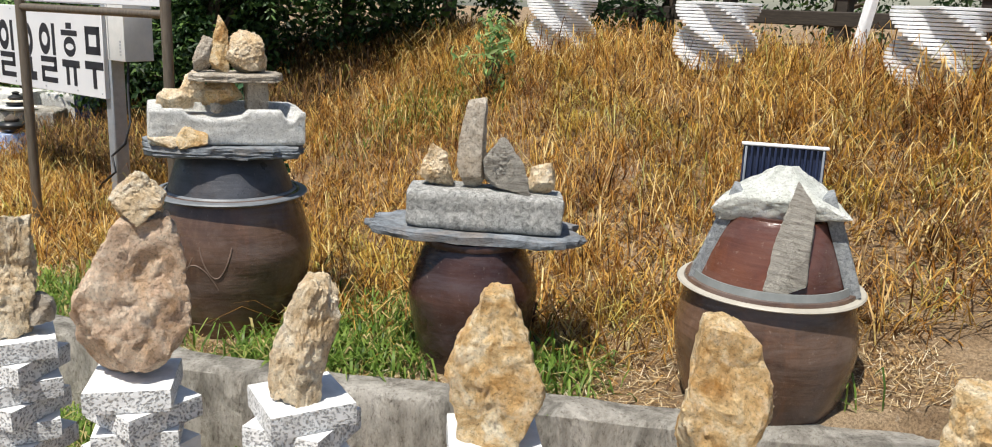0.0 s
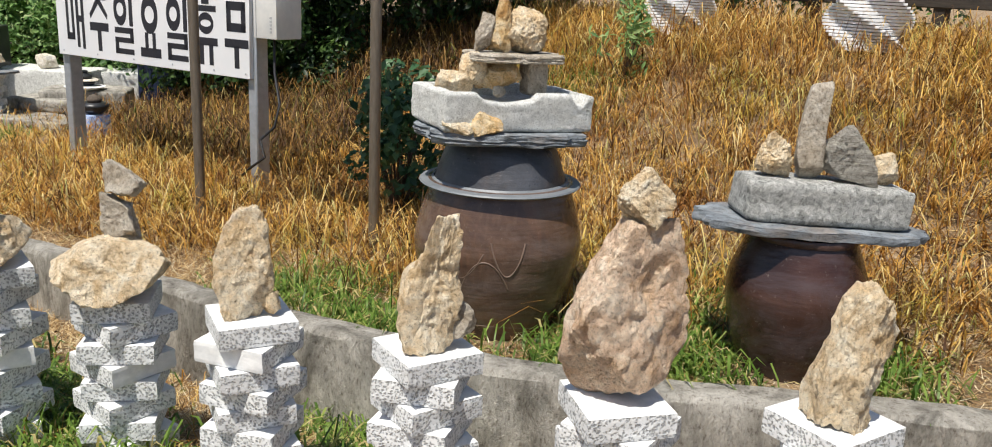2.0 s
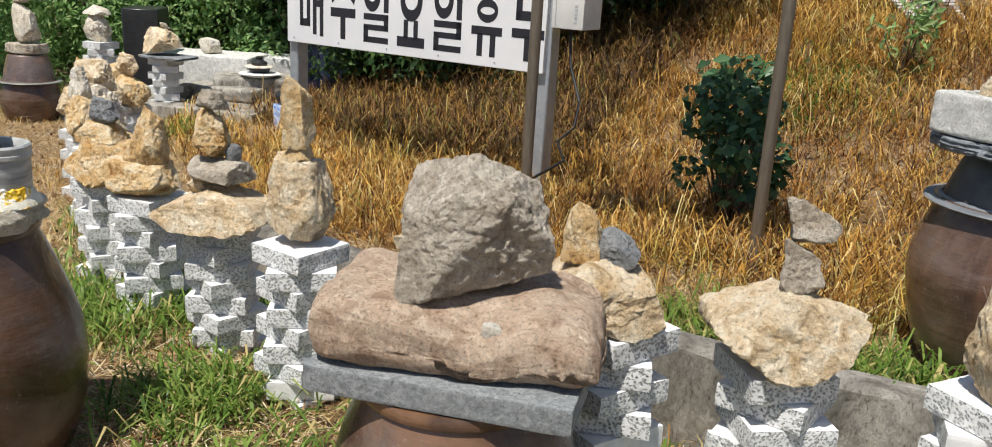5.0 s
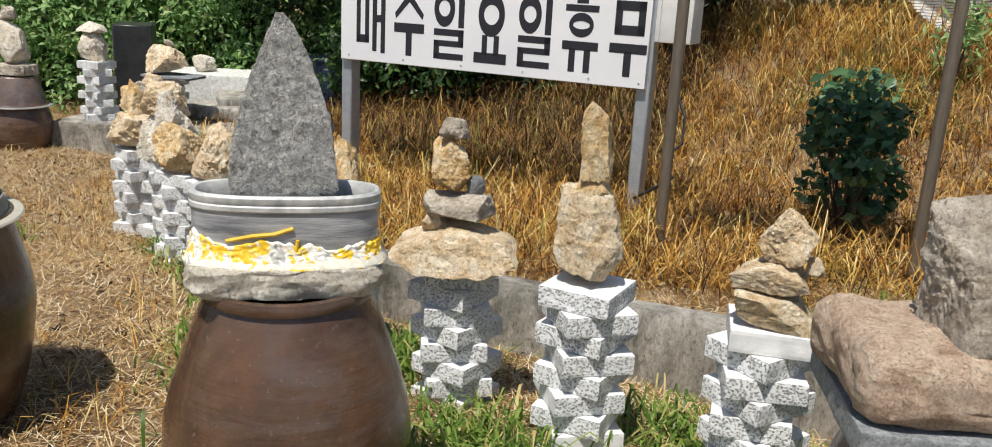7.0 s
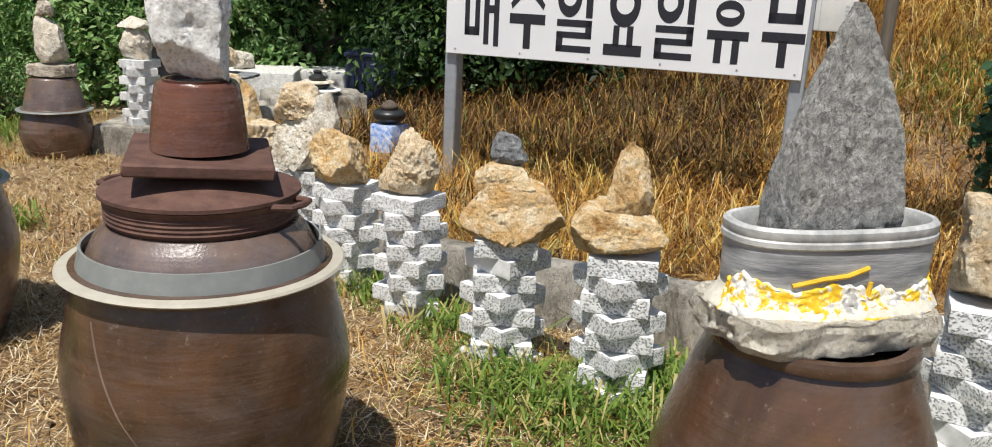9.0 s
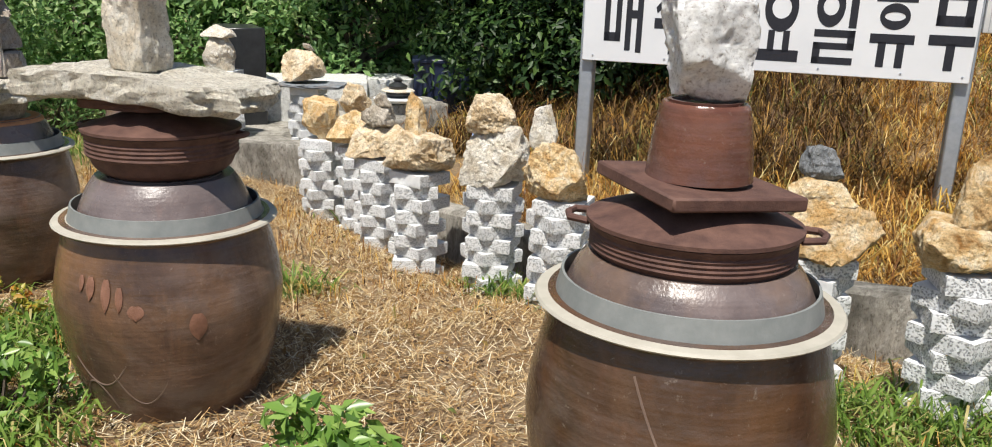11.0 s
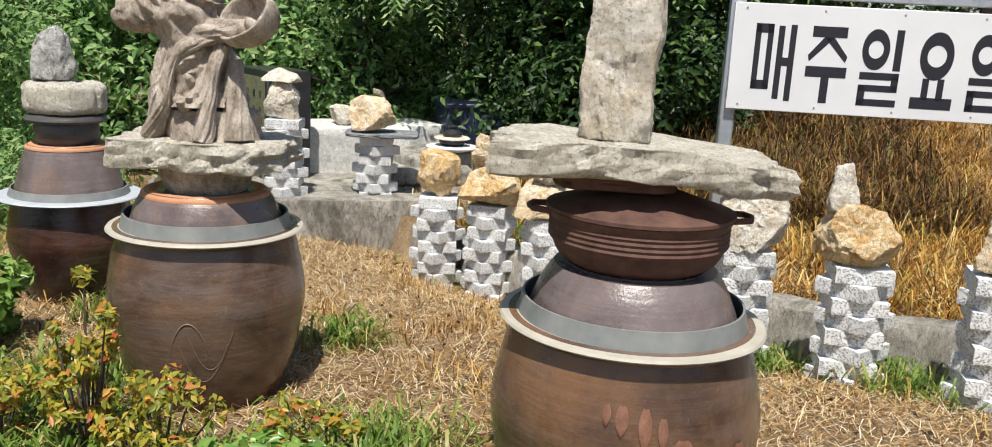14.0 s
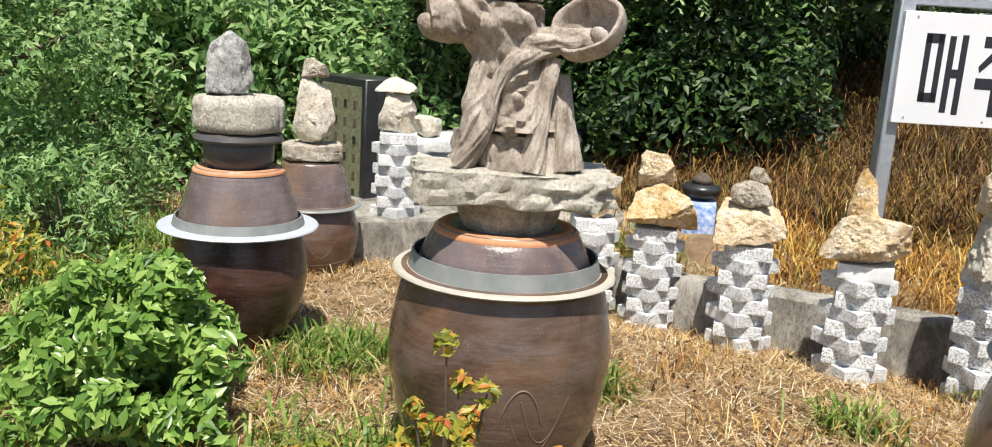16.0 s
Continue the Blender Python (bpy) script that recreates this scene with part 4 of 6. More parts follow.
slab(LIMESTONE, -6.84, 5.95, 0.732, 0.51, 0.40, 0.085, -35, 43, "thick cream flat stone on a bowl", ragged=0.18, layers=2, edge=0.10)


def driftwood_bm():
    """A root stump: a fluted trunk that widens below, with thick knobbed arms."""
    bm = bmesh.new()
    seg = 96

    def limb(points, radii, seed, flute):
        pts = [Vector(p) for p in points]
        n, rings = 44, []
        for i in range(n):
            u = i / (n - 1) * (len(pts) - 1)
            k = min(int(u), len(pts) - 2)
            f = u - k
            s = f * f * (3 - 2 * f)
            a0, a3 = pts[max(k - 1, 0)], pts[min(k + 2, len(pts) - 1)]
            t1, t2 = (pts[k + 1] - a0) / 2, (a3 - pts[k]) / 2
            p = pts[k] * (2 * f ** 3 - 3 * f * f + 1) + t1 * (f ** 3 - 2 * f * f + f) + pts[k + 1] * (3 * f * f - 2 * f ** 3) + t2 * (f ** 3 - f * f)
            d = (t1 * (1 - f) + t2 * f).normalized()
            r = radii[k] + (radii[k + 1] - radii[k]) * s
            q = d.to_track_quat("Z", "Y")
            if i == n - 1 or i == 0 and seed > 1:
                r *= 0.5
            ring = []
            for j in range(seg):
                a = 2 * math.pi * j / seg
                e = Vector((math.cos(a), math.sin(a) * 0.8, 0))
                a2 = a + 0.9 * math.sin(u * 1.1 + seed) + 0.35 * noise.noise(Vector((math.cos(a), math.sin(a), u * 1.6 + seed)))
                t = Vector((math.cos(a2) * 1.5 + seed * 5, math.sin(a2) * 1.5, u * 0.55))
                fl = 1 - abs(noise.noise(t * 1.05)) * 2.4
                kn = noise.fractal(t * 2.0, 1.1, 2.0, 3)
                rr = r * (1 + flute * (fl * 0.9 - 0.25) + 0.13 * kn)
                ring.append(bm.verts.new(p + q @ (e * rr)))
            rings.append(ring)
        for a2, b2 in zip(rings, rings[1:]):
            for j in range(seg):
                bm.faces.new((a2[j], a2[(j + 1) % seg], b2[(j + 1) % seg], b2[j])).smooth = True
        bm.faces.new(rings[0][::-1])
        bm.faces.new(rings[-1])

    limb([(0.0, 0, 0), (0.0, 0, 0.09), (0.0, 0, 0.19), (-0.02, 0, 0.28), (-0.055, 0, 0.37), (-0.05, 0, 0.45), (-0.03, 0, 0.53)], [0.160, 0.140, 0.112, 0.108, 0.122, 0.115, 0.08], 1, 0.22)
    limb([(-0.05, 0, 0.37), (-0.12, -0.02, 0.385), (-0.18, -0.03, 0.375), (-0.235, -0.04, 0.365)], [0.105, 0.095, 0.088, 0.070], 2, 0.16)
    limb([(-0.02, -0.04, 0.29), (0.05, -0.07, 0.315), (0.11, -0.08, 0.325), (0.17, -0.07, 0.325)], [0.060, 0.046, 0.036, 0.040], 3, 0.15)
    limb([(-0.02, 0, 0.44), (0.02, -0.01, 0.50), (0.05, -0.01, 0.56)], [0.07, 0.06, 0.05], 4, 0.2)
    # folds that run down the front
    limb([(0.07, -0.085, 0.30), (-0.01, -0.115, 0.27), (-0.055, -0.115, 0.20), (-0.075, -0.12, 0.11), (-0.13, -0.10, 0.0)], [0.022, 0.026, 0.022, 0.026, 0.034], 5, 0.25)
    limb([(0.08, -0.07, 0.28), (0.065, -0.105, 0.20), (0.055, -0.12, 0.10), (0.04, -0.13, 0.0)], [0.024, 0.022, 0.026, 0.040], 6, 0.25)
    limb([(0.105, -0.03, 0.24), (0.115, -0.06, 0.14), (0.13, -0.08, 0.0)], [0.020, 0.030, 0.048], 7, 0.2)
    limb([(-0.085, -0.05, 0.30), (-0.095, -0.07, 0.22), (-0.10, -0.09, 0.14), (-0.115, -0.085, 0.06)], [0.028, 0.030, 0.040, 0.03], 8, 0.25)
    # a hollow burr at the end of the arm
    shell = lathe_bm(curve_profile([(0.012, -0.062), (0.055, -0.050), (0.080, -0.010), (0.084, 0.030), (0.078, 0.038), (0.070, 0.028), (0.060, -0.010), (0.030, -0.036), (0.004, -0.042)], 5), 48, 0.16, 5)
    bmesh.ops.transform(shell, matrix=Matrix.Translation((0.165, -0.065, 0.352)) @ pose(0, 0, 0, 48, -34, 0) @ Matrix.Diagonal((1.15, 0.95, 1, 1)), verts=shell.verts[:])
    lump = bpy.data.meshes.new("burr")
    shell.to_mesh(lump)
    shell.free()
    bm.from_mesh(lump)
    for x0, y0, z0, r in ((-0.02, -0.125, 0.11, 0.024), (0.0, -0.115, 0.18, 0.016), (0.19, -0.11, 0.34, 0.022), (-0.225, -0.07, 0.34, 0.03)):
        bmesh.ops.create_icosphere(bm, subdivisions=3, radius=r, matrix=Matrix.Translation((x0, y0, z0)) @ pose(0, 0, 0, 30, 40, 0) @ Matrix.Diagonal((1.3, 0.7, 1, 1)))
    for f in bm.faces:
        f.smooth = True
    return bm


ob = part("driftwood_stump", driftwood_bm(), WEATHERED)
ob.matrix_world = pose(-6.845, 5.95, 0.816, 0, 0, -35)
tagged(ob, "twisted grey driftwood root standing on a flat stone", "driftwood")

# jar with the round millstone
jar(-7.175, 7.21, -0.03, 0.425, 0.225, 0.246, 0.165, DARK_GLAZE, "shiny dark red-brown onggi jar beside a green bush", 15)
flange(-7.175, 7.21, 0.405, 0.286, 0.236, 0.042, RING_BLUE, RING_GREY, "grey flange with a pale blue brim laid on a jar")
pot(-7.175, 7.21, 0.411, 0.218, 0.158, 0.213, POT_GLAZE, "purple-brown upturned pot with worn clay at the top", 16, CLAY)
neck = thing("lidded_pot", pose(-7.175, 7.21, 0.624), "small dark glazed pot with a wide lid", "pot")
part("body", lathe_bm([(0.105, 0.0), (0.122, 0.02), (0.126, 0.075), (0.12, 0.09)], 56, 0.01, 2), IRON_POT, neck)
part("lid", lathe_bm([(0.12, 0.088), (0.155, 0.094), (0.159, 0.103), (0.153, 0.118), (0.135, 0.126), (0.03, 0.128)], 64, 0.004, 2), IRON_POT, neck, "wide flat shiny dark lid")
ob = part("round_stone", block_bm(0.315, 0.315, 0.125, 51, 0.03, 0.012, 15), LIMESTONE)
for v2 in ob.data.vertices:
    x0, y0 = v2.co.x, v2.co.y
    r, big = math.hypot(x0, y0), max(abs(x0), abs(y0))
    if r > 1e-6:
        v2.co.x, v2.co.y = x0 * big / r, y0 * big / r
ob.matrix_world = pose(-7.175, 7.21, 0.751)
tagged(ob, "thick round cream millstone on a lidded pot", "millstone")
rock(GRANITE, -7.205, 7.22, 0.870, 0.165, 0.232, -17, 325, taper=0.85, rough=0.16, planes=8, chips=((180, 60, 0.8), (0, 60, 0.8)), label="dark grey stone with white veins on a millstone")

# jar in the rear
jar(-6.50, 8.20, -0.10, 0.345, 0.205, 0.235, 0.17, BROWN_GLAZE, "brown onggi jar with a drawn loop, on dry grass", 17, marks=((0.17, -100, 0.3, 0.08), (0.1, -100, 0.9, 0.02)))
flange(-6.50, 8.20, 0.252, 0.245, 0.205, 0.02, RING_GREY, RING_GREY, "plain grey flange laid on a jar")
pot(-6.50, 8.20, 0.258, 0.200, 0.150, 0.215, POT_GLAZE, "purple-brown upturned pot inside a flange", 18)
slab(GREY, -6.50, 8.20, 0.484, 0.29, 0.24, 0.075, -22, 45, "weathered grey flat stone on an upturned pot", ragged=0.14)
rock(PALE, -6.495, 8.20, 0.553, 0.205, 0.345, -22, 326, taper=0.6, label="tall cream stone standing on a flat stone")
rock(GREY, -6.495, 8.20, 0.872, 0.135, 0.105, -22, 327, label="pale cap stone on a tall stone")


# ---- pillars of square slabs ----
SLAB = 0.198
rng = random.Random(21)
SLAB_MESHES = []
for k in range(6):
    bm = bmesh.new()
    bmesh.ops.create_cube(bm, size=1)
    bmesh.ops.subdivide_edges(bm, edges=[e for e in bm.edges], cuts=5, use_grid_fill=True)
    for v2 in bm.verts:
        p = Vector((v2.co.x * SLAB, v2.co.y * SLAB, v2.co.z * 0.056))
        edge = max(abs(v2.co.x), abs(v2.co.y)) > 0.49
        q = p * 30 + Vector((k * 7.0, 0, 0))
        if edge:
            p.x += 0.0018 * noise.noise(q)
            p.y += 0.0018 * noise.noise(q + Vector((5, 5, 5)))
            if abs(v2.co.z) > 0.49:
                p.x *= 0.992 - 0.010 * max(0, noise.noise(q * 1.6))
                p.y *= 0.992 - 0.010 * max(0, noise.noise(q * 1.6))
                p.z *= 0.985 - 0.05 * max(0, noise.noise(q * 0.8 + Vector((0, 3, 0))))
        v2.co = p
    me = bpy.data.meshes.new("slab")
    bm.normal_update()
    for f in bm.faces:
        side = (f.normal.x > 0.7, f.normal.x < -0.7, f.normal.y > 0.7, f.normal.y < -0.7)
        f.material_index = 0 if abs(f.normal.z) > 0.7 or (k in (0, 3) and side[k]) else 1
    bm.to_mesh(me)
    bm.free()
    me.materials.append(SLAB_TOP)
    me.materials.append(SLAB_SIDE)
    SLAB_MESHES.append(me)


def pillar(x, y, top, turn, base=None, label="stacked pillar of white square stone slabs, every other turned"):
    g = ground_z(x, y) if base is None else base
    n = max(5, math.ceil((top - g + 0.012) / 0.0575))
    z0 = top - n * 0.0575
    t = thing("slab_pillar", pose(x, y, z0), label, "pillar", "pillars along the wall")
    for i in range(n):
        ob = new("slab", SLAB_MESHES[rng.randrange(6)])
        ob.parent = t
        a = turn + (45 if (n - 1 - i) % 2 else 0) + (rng.uniform(-6, 6) if i < n - 1 else 0) + 90 * rng.randrange(4)
        ob.matrix_basis = pose(rng.uniform(-0.010, 0.010), rng.uniform(-0.010, 0.010), 0.0575 * i + 0.0288, 0, 0, a)



pillar(0.92, 1.55, 0.59, 20)
pillar(0.46, 1.6, 0.595, 15)
pillar(0.022, 1.762, 0.6, 5)
pillar(-0.43, 1.89, 0.61, 30)
pillar(-0.862, 2.015, 0.59, 12)
pillar(-1.292, 2.232, 0.597, 30)
pillar(-1.753, 2.414, 0.595, 25)
pillar(-2.148, 2.595, 0.575, 9)
pillar(-2.52, 2.62, 0.64, 35)
pillar(-2.93, 3.05, 0.55, -21)
pillar(-3.329, 3.288, 0.57, -37)
pillar(-3.646, 3.613, 0.52, 0)
pillar(-4.008, 3.948, 0.515, -25)
pillar(-4.277, 4.272, 0.478, -15)
pillar(-4.514, 4.801, 0.48, -45)
pillar(-4.734, 5.208, 0.431, -38)
pillar(-4.884, 5.631, 0.403, -31)
pillar(-5.128, 6.026, 0.378, -57)
pillar(-5.219, 6.515, 0.345, -50)
pillar(-5.246, 7.044, 0.305, -44)
pillar(-5.427, 7.294, 0.307, -30)
pillar(-5.955, 8.342, 0.592, -27, base=0.138)
pillar(-5.413, 8.27, 0.495, -24, base=0.138)

rock(OCHRE, 0.95, 1.56, 0.585, 0.17, 0.26, -27, 9, label="rough ochre-stained granite rock balanced on a slab pillar")
rock(OCHRE, 0.462, 1.600, 0.587, 0.185, 0.350, -10, 11, taper=0.8, planes=6, rough=0.2, chips=((20, 42, 0.66), (180, 12, 0.75), (180, -35, 0.85), (0, 90, 0.8)), label="rough ochre-stained granite rock balanced on a slab pillar")
rock(OCHRE, 0.011, 1.762, 0.558, 0.215, 0.377, -1, 12, taper=0.75, planes=6, rough=0.18, chips=((0, 35, 0.72), (180, 40, 0.78), (0, -40, 0.85), (270, 15, 0.7), (0, 90, 0.82)), label="rough ochre-stained granite rock balanced on a slab pillar")
rock(BUFF, -0.425, 1.889, 0.600, 0.165, 0.300, 13, 13, taper=0.9, planes=5, lean=0.28, rough=0.24, chips=((170, 38, 0.74), (0, -20, 0.80), (300, 5, 0.66), (235, 10, 0.68), (0, -90, 0.62), (0, 90, 0.75)), label="rough buff granite rock balanced on a slab pillar")
rock(PINK, -0.868, 2.010, 0.575, 0.270, 0.415, 23, 14, depth=0.6, taper=0.85, planes=6, rough=0.17, lean=0.10, chips=((170, 30, 0.64), (200, -45, 0.78), (350, -50, 0.84), (10, 5, 0.66), (275, 12, 0.62), (0, 90, 0.75)), label="large pinkish buff granite boulder balanced on a slab pillar")
rock(BUFF, -0.842, 2.024, 0.958, 0.130, 0.135, 23, 15, taper=0.4, planes=5, power=1.0, chips=((185, -40, 0.62), (355, -40, 0.6), (190, 40, 0.62), (350, 40, 0.62)), label="rough buff granite rock balanced on a slab pillar")
rock(BUFF, -1.290, 2.234, 0.592, 0.155, 0.334, 10, 16, taper=0.75, planes=7, lean=0.24, rough=0.28, chips=((175, 30, 0.74), (10, -25, 0.78), (285, 8, 0.64), (0, -90, 0.7), (0, 90, 0.82)), label="rough buff granite rock balanced on a slab pillar")
rock(GREY, -1.221, 2.244, 0.614, 0.091, 0.098, 10, 17, taper=0.8, label="weathered grey field stone balanced on a slab pillar")
rock(GREY, -1.271, 2.236, 0.578, 0.065, 0.043, 10, 18, taper=0.8, sub=3, label="small pale pebble balanced on a slab pillar")
rock(BUFF, -1.765, 2.417, 0.590, 0.150, 0.290, 10, 19, taper=0.8, planes=7, lean=0.10, rough=0.22, chips=((170, 40, 0.78), (20, 50, 0.86), (0, -40, 0.86), (180, -35, 0.84), (0, -90, 0.7), (270, 20, 0.66), (0, 90, 0.85)), label="rough buff granite rock balanced on a slab pillar")
rock(BUFF, -1.697, 2.405, 0.601, 0.051, 0.059, -9, 20, taper=0.8, sub=3, label="rough buff granite rock balanced on a slab pillar")
rock(BUFF, -2.157, 2.595, 0.568, 0.325, 0.180, 2, 21, taper=1.0, planes=6, chips=((185, -42, 0.62), (355, -48, 0.66), (270, 18, 0.66), (180, 55, 0.72), (0, -90, 0.6)), label="rough ochre-stained granite rock balanced on a slab pillar")
rock(GREY, -2.134, 2.596, 0.690, 0.095, 0.170, 2, 22, taper=0.9, planes=6, boxy=True, label="weathered grey field stone balanced on a slab pillar")
rock(GREY, -2.120, 2.596, 0.838, 0.110, 0.105, 2, 23, taper=0.5, planes=5, lean=-0.3, chips=((20, 40, 0.5), (0, -40, 0.7)), label="weathered grey field stone balanced on a slab pillar")
rock(BUFF, -2.567, 2.614, 0.634, 0.300, 0.159, -2, 24, taper=0.8, label="rough buff granite rock balanced on a slab pillar")
rock(OCHRE, -2.603, 2.616, 0.773, 0.091, 0.135, -2, 25, taper=0.55, label="rough ochre-stained granite rock balanced on a slab pillar")
rock(SLATE, -2.525, 2.612, 0.766, 0.100, 0.084, -2, 26, taper=0.8, label="small dark blue-grey stone balanced on a slab pillar")
rock(BUFF, -2.909, 3.039, 0.545, 0.225, 0.100, -27, 27, taper=0.95, planes=5, boxy=True, chips=((180, -40, 0.62), (300, 10, 0.7)), label="rough buff granite rock balanced on a slab pillar")
rock(BUFF, -2.938, 3.054, 0.632, 0.190, 0.080, -27, 28, taper=0.9, planes=5, boxy=True, chips=((180, 50, 0.62), (0, -45, 0.7)), label="rough buff granite rock balanced on a slab pillar")
rock(BUFF, -2.908, 3.044, 0.698, 0.140, 0.145, -27, 29, taper=0.85, planes=6, chips=((180, 35, 0.55), (0, 48, 0.72), (0, -30, 0.75)), label="rough buff granite rock balanced on a slab pillar")
rock(BUFF, -2.847, 3.007, 0.679, 0.043, 0.055, -27, 30, taper=0.8, sub=3, label="rough buff granite rock balanced on a slab pillar")
rock(BUFF, -3.339, 3.291, 0.558, 0.185, 0.268, -16, 354, taper=0.97, rough=0.16, planes=5, boxy=True, chips=((180, -30, 0.82), (0, -40, 0.78), (280, 20, 0.72)), label="squat pale buff granite block on a slab pillar")
rock(OCHRE, -3.338, 3.290, 0.806, 0.090, 0.055, -16, 32, taper=0.8, label="rough ochre-stained granite rock balanced on a slab pillar")
rock(OCHRE, -3.338, 3.290, 0.849, 0.090, 0.207, -16, 33, taper=0.95, planes=4, boxy=True, chips=((180, 50, 0.85), (0, 55, 0.85)), label="rough ochre-stained granite rock balanced on a slab pillar")
rock(BUFF, -3.659, 3.614, 0.508, 0.384, 0.150, -7, 34, taper=0.9, planes=6, chips=((180, 40, 0.66), (180, -35, 0.78), (0, -50, 0.70), (10, 50, 0.75), (0, -90, 0.6)), label="rough buff granite rock balanced on a slab pillar")
rock(BUFF, -3.717, 3.621, 0.610, 0.083, 0.069, -7, 35, taper=0.8, label="rough buff granite rock balanced on a slab pillar")
rock(GREY, -3.649, 3.613, 0.652, 0.221, 0.084, -7, 36, taper=0.8, label="weathered grey field stone balanced on a slab pillar")
rock(OCHRE, -3.679, 3.617, 0.725, 0.115, 0.181, -7, 37, taper=0.55, label="rough ochre-stained granite rock balanced on a slab pillar")
rock(GREY, -3.672, 3.616, 0.890, 0.090, 0.066, -7, 38, taper=0.8, label="weathered grey field stone balanced on a slab pillar")
rock(SLATE, -3.605, 3.608, 0.721, 0.058, 0.068, -7, 39, taper=0.8, sub=3, label="small dark blue-grey stone balanced on a slab pillar")
rock(OCHRE, -4.026, 3.956, 0.505, 0.280, 0.146, -22, 40, taper=0.8, label="rough ochre-stained granite rock balanced on a slab pillar")
rock(OCHRE, -4.008, 3.948, 0.593, 0.142, 0.242, -22, 41, taper=0.55, label="rough ochre-stained granite rock balanced on a slab pillar")
rock(GREY, -4.042, 3.962, 0.489, 0.036, 0.035, -22, 42, taper=0.8, sub=3, label="small pale pebble balanced on a slab pillar")
rock(OCHRE, -4.262, 4.268, 0.466, 0.339, 0.194, -15, 43, taper=0.8, label="rough ochre-stained granite rock balanced on a slab pillar")
rock(OCHRE, -4.295, 4.277, 0.616, 0.198, 0.097, -15, 44, taper=0.8, label="rough ochre-stained granite rock balanced on a slab pillar")
rock(SLATE, -4.286, 4.274, 0.692, 0.118, 0.117, -15, 45, taper=0.8, label="small dark blue-grey stone balanced on a slab pillar")
rock(BUFF, -4.522, 4.809, 0.469, 0.213, 0.251, -45, 46, taper=0.8, label="rough buff granite rock balanced on a slab pillar")
rock(OCHRE, -4.757, 5.226, 0.413, 0.286, 0.242, -38, 47, taper=0.8, label="rough ochre-stained granite rock balanced on a slab pillar")
rock(PALE, -4.801, 5.259, 0.597, 0.106, 0.194, -38, 48, taper=0.55, label="pointed white quartz rock balanced on a slab pillar")
rock(PALE, -4.872, 5.624, 0.391, 0.294, 0.272, -31, 49, taper=0.8, label="pale cream granite boulder balanced on a slab pillar")
rock(BUFF, -4.894, 5.637, 0.596, 0.213, 0.183, -31, 50, taper=0.8, label="rough buff granite rock balanced on a slab pillar")
rock(BUFF, -5.129, 6.028, 0.366, 0.323, 0.203, -57, 51, taper=0.8, label="rough buff granite rock balanced on a slab pillar")
rock(OCHRE, -5.140, 6.044, 0.517, 0.128, 0.220, -57, 52, taper=0.55, label="rough ochre-stained granite rock balanced on a slab pillar")
rock(BUFF, -5.217, 6.513, 0.341, 0.293, 0.176, -50, 53, taper=0.8, label="rough buff granite rock balanced on a slab pillar")
rock(GREY, -5.222, 6.519, 0.488, 0.177, 0.128, -50, 54, taper=0.8, label="weathered grey field stone balanced on a slab pillar")
rock(GREY, -5.207, 6.500, 0.606, 0.093, 0.066, -50, 55, taper=0.8, label="weathered grey field stone balanced on a slab pillar")
rock(OCHRE, -5.230, 7.028, 0.296, 0.339, 0.221, -44, 56, taper=0.8, label="rough ochre-stained granite rock balanced on a slab pillar")
rock(BUFF, -5.259, 7.057, 0.477, 0.173, 0.182, -44, 57, taper=0.8, label="rough buff granite rock balanced on a slab pillar")
rock(OCHRE, -5.426, 7.294, 0.298, 0.235, 0.252, -29, 58, taper=0.8, label="rough ochre-stained granite rock balanced on a slab pillar")
rock(PALE, -5.965, 8.347, 0.585, 0.205, 0.245, -27, 59, taper=0.45, power=0.9, planes=8, label="pale cream granite boulder balanced on a slab pillar")
rock(PALE, -5.972, 8.353, 0.806, 0.235, 0.082, -27, 60, taper=0.5, planes=20, rough=0.06, chips=((0, -90, 0.3),), label="rough buff granite rock balanced on a slab pillar")
rock(BUFF, -5.429, 8.277, 0.526, 0.289, 0.216, -24, 61, taper=0.8, label="rough buff granite rock balanced on a slab pillar")
rock(GREY, -5.400, 8.264, 0.727, 0.075, 0.053, -24, 62, taper=0.8, label="weathered grey field stone balanced on a slab pillar")


# ---- sign on two steel legs ----
SIGN = pose(-4.063, 6.699, 0.831, 0, 0, -34.9)
sign = thing("roadside_sign", SIGN, "white panel sign with bold black Korean letters on steel legs", "sign")
part("panel", box_bm((1.935, 0.03, 0.545), (0.9675, 0, 0.2725), 0.003), SIGN_WHITE, sign)
for x0 in (0.02, 1.915):
    part("leg", box_bm((0.075, 0.10, 1.9), (x0, 0.066, -0.10), 0.008), STEEL, sign, "galvanised steel leg")
part("top_rail", box_bm((2.0, 0.05, 0.05), (0.975, 0.045, 0.60), 0.006), STEEL, sign, "galvanised top rail")
for x0 in (0.06, 0.45, 0.84, 1.23, 1.62, 1.9):
    for z0 in (0.03, 0.52):
        part("screw", lathe_bm([(0.005, 0.0), (0.005, 0.003), (0.002, 0.004)], 8), STEEL, sign).matrix_basis = pose(x0, -0.0152, z0, 90)


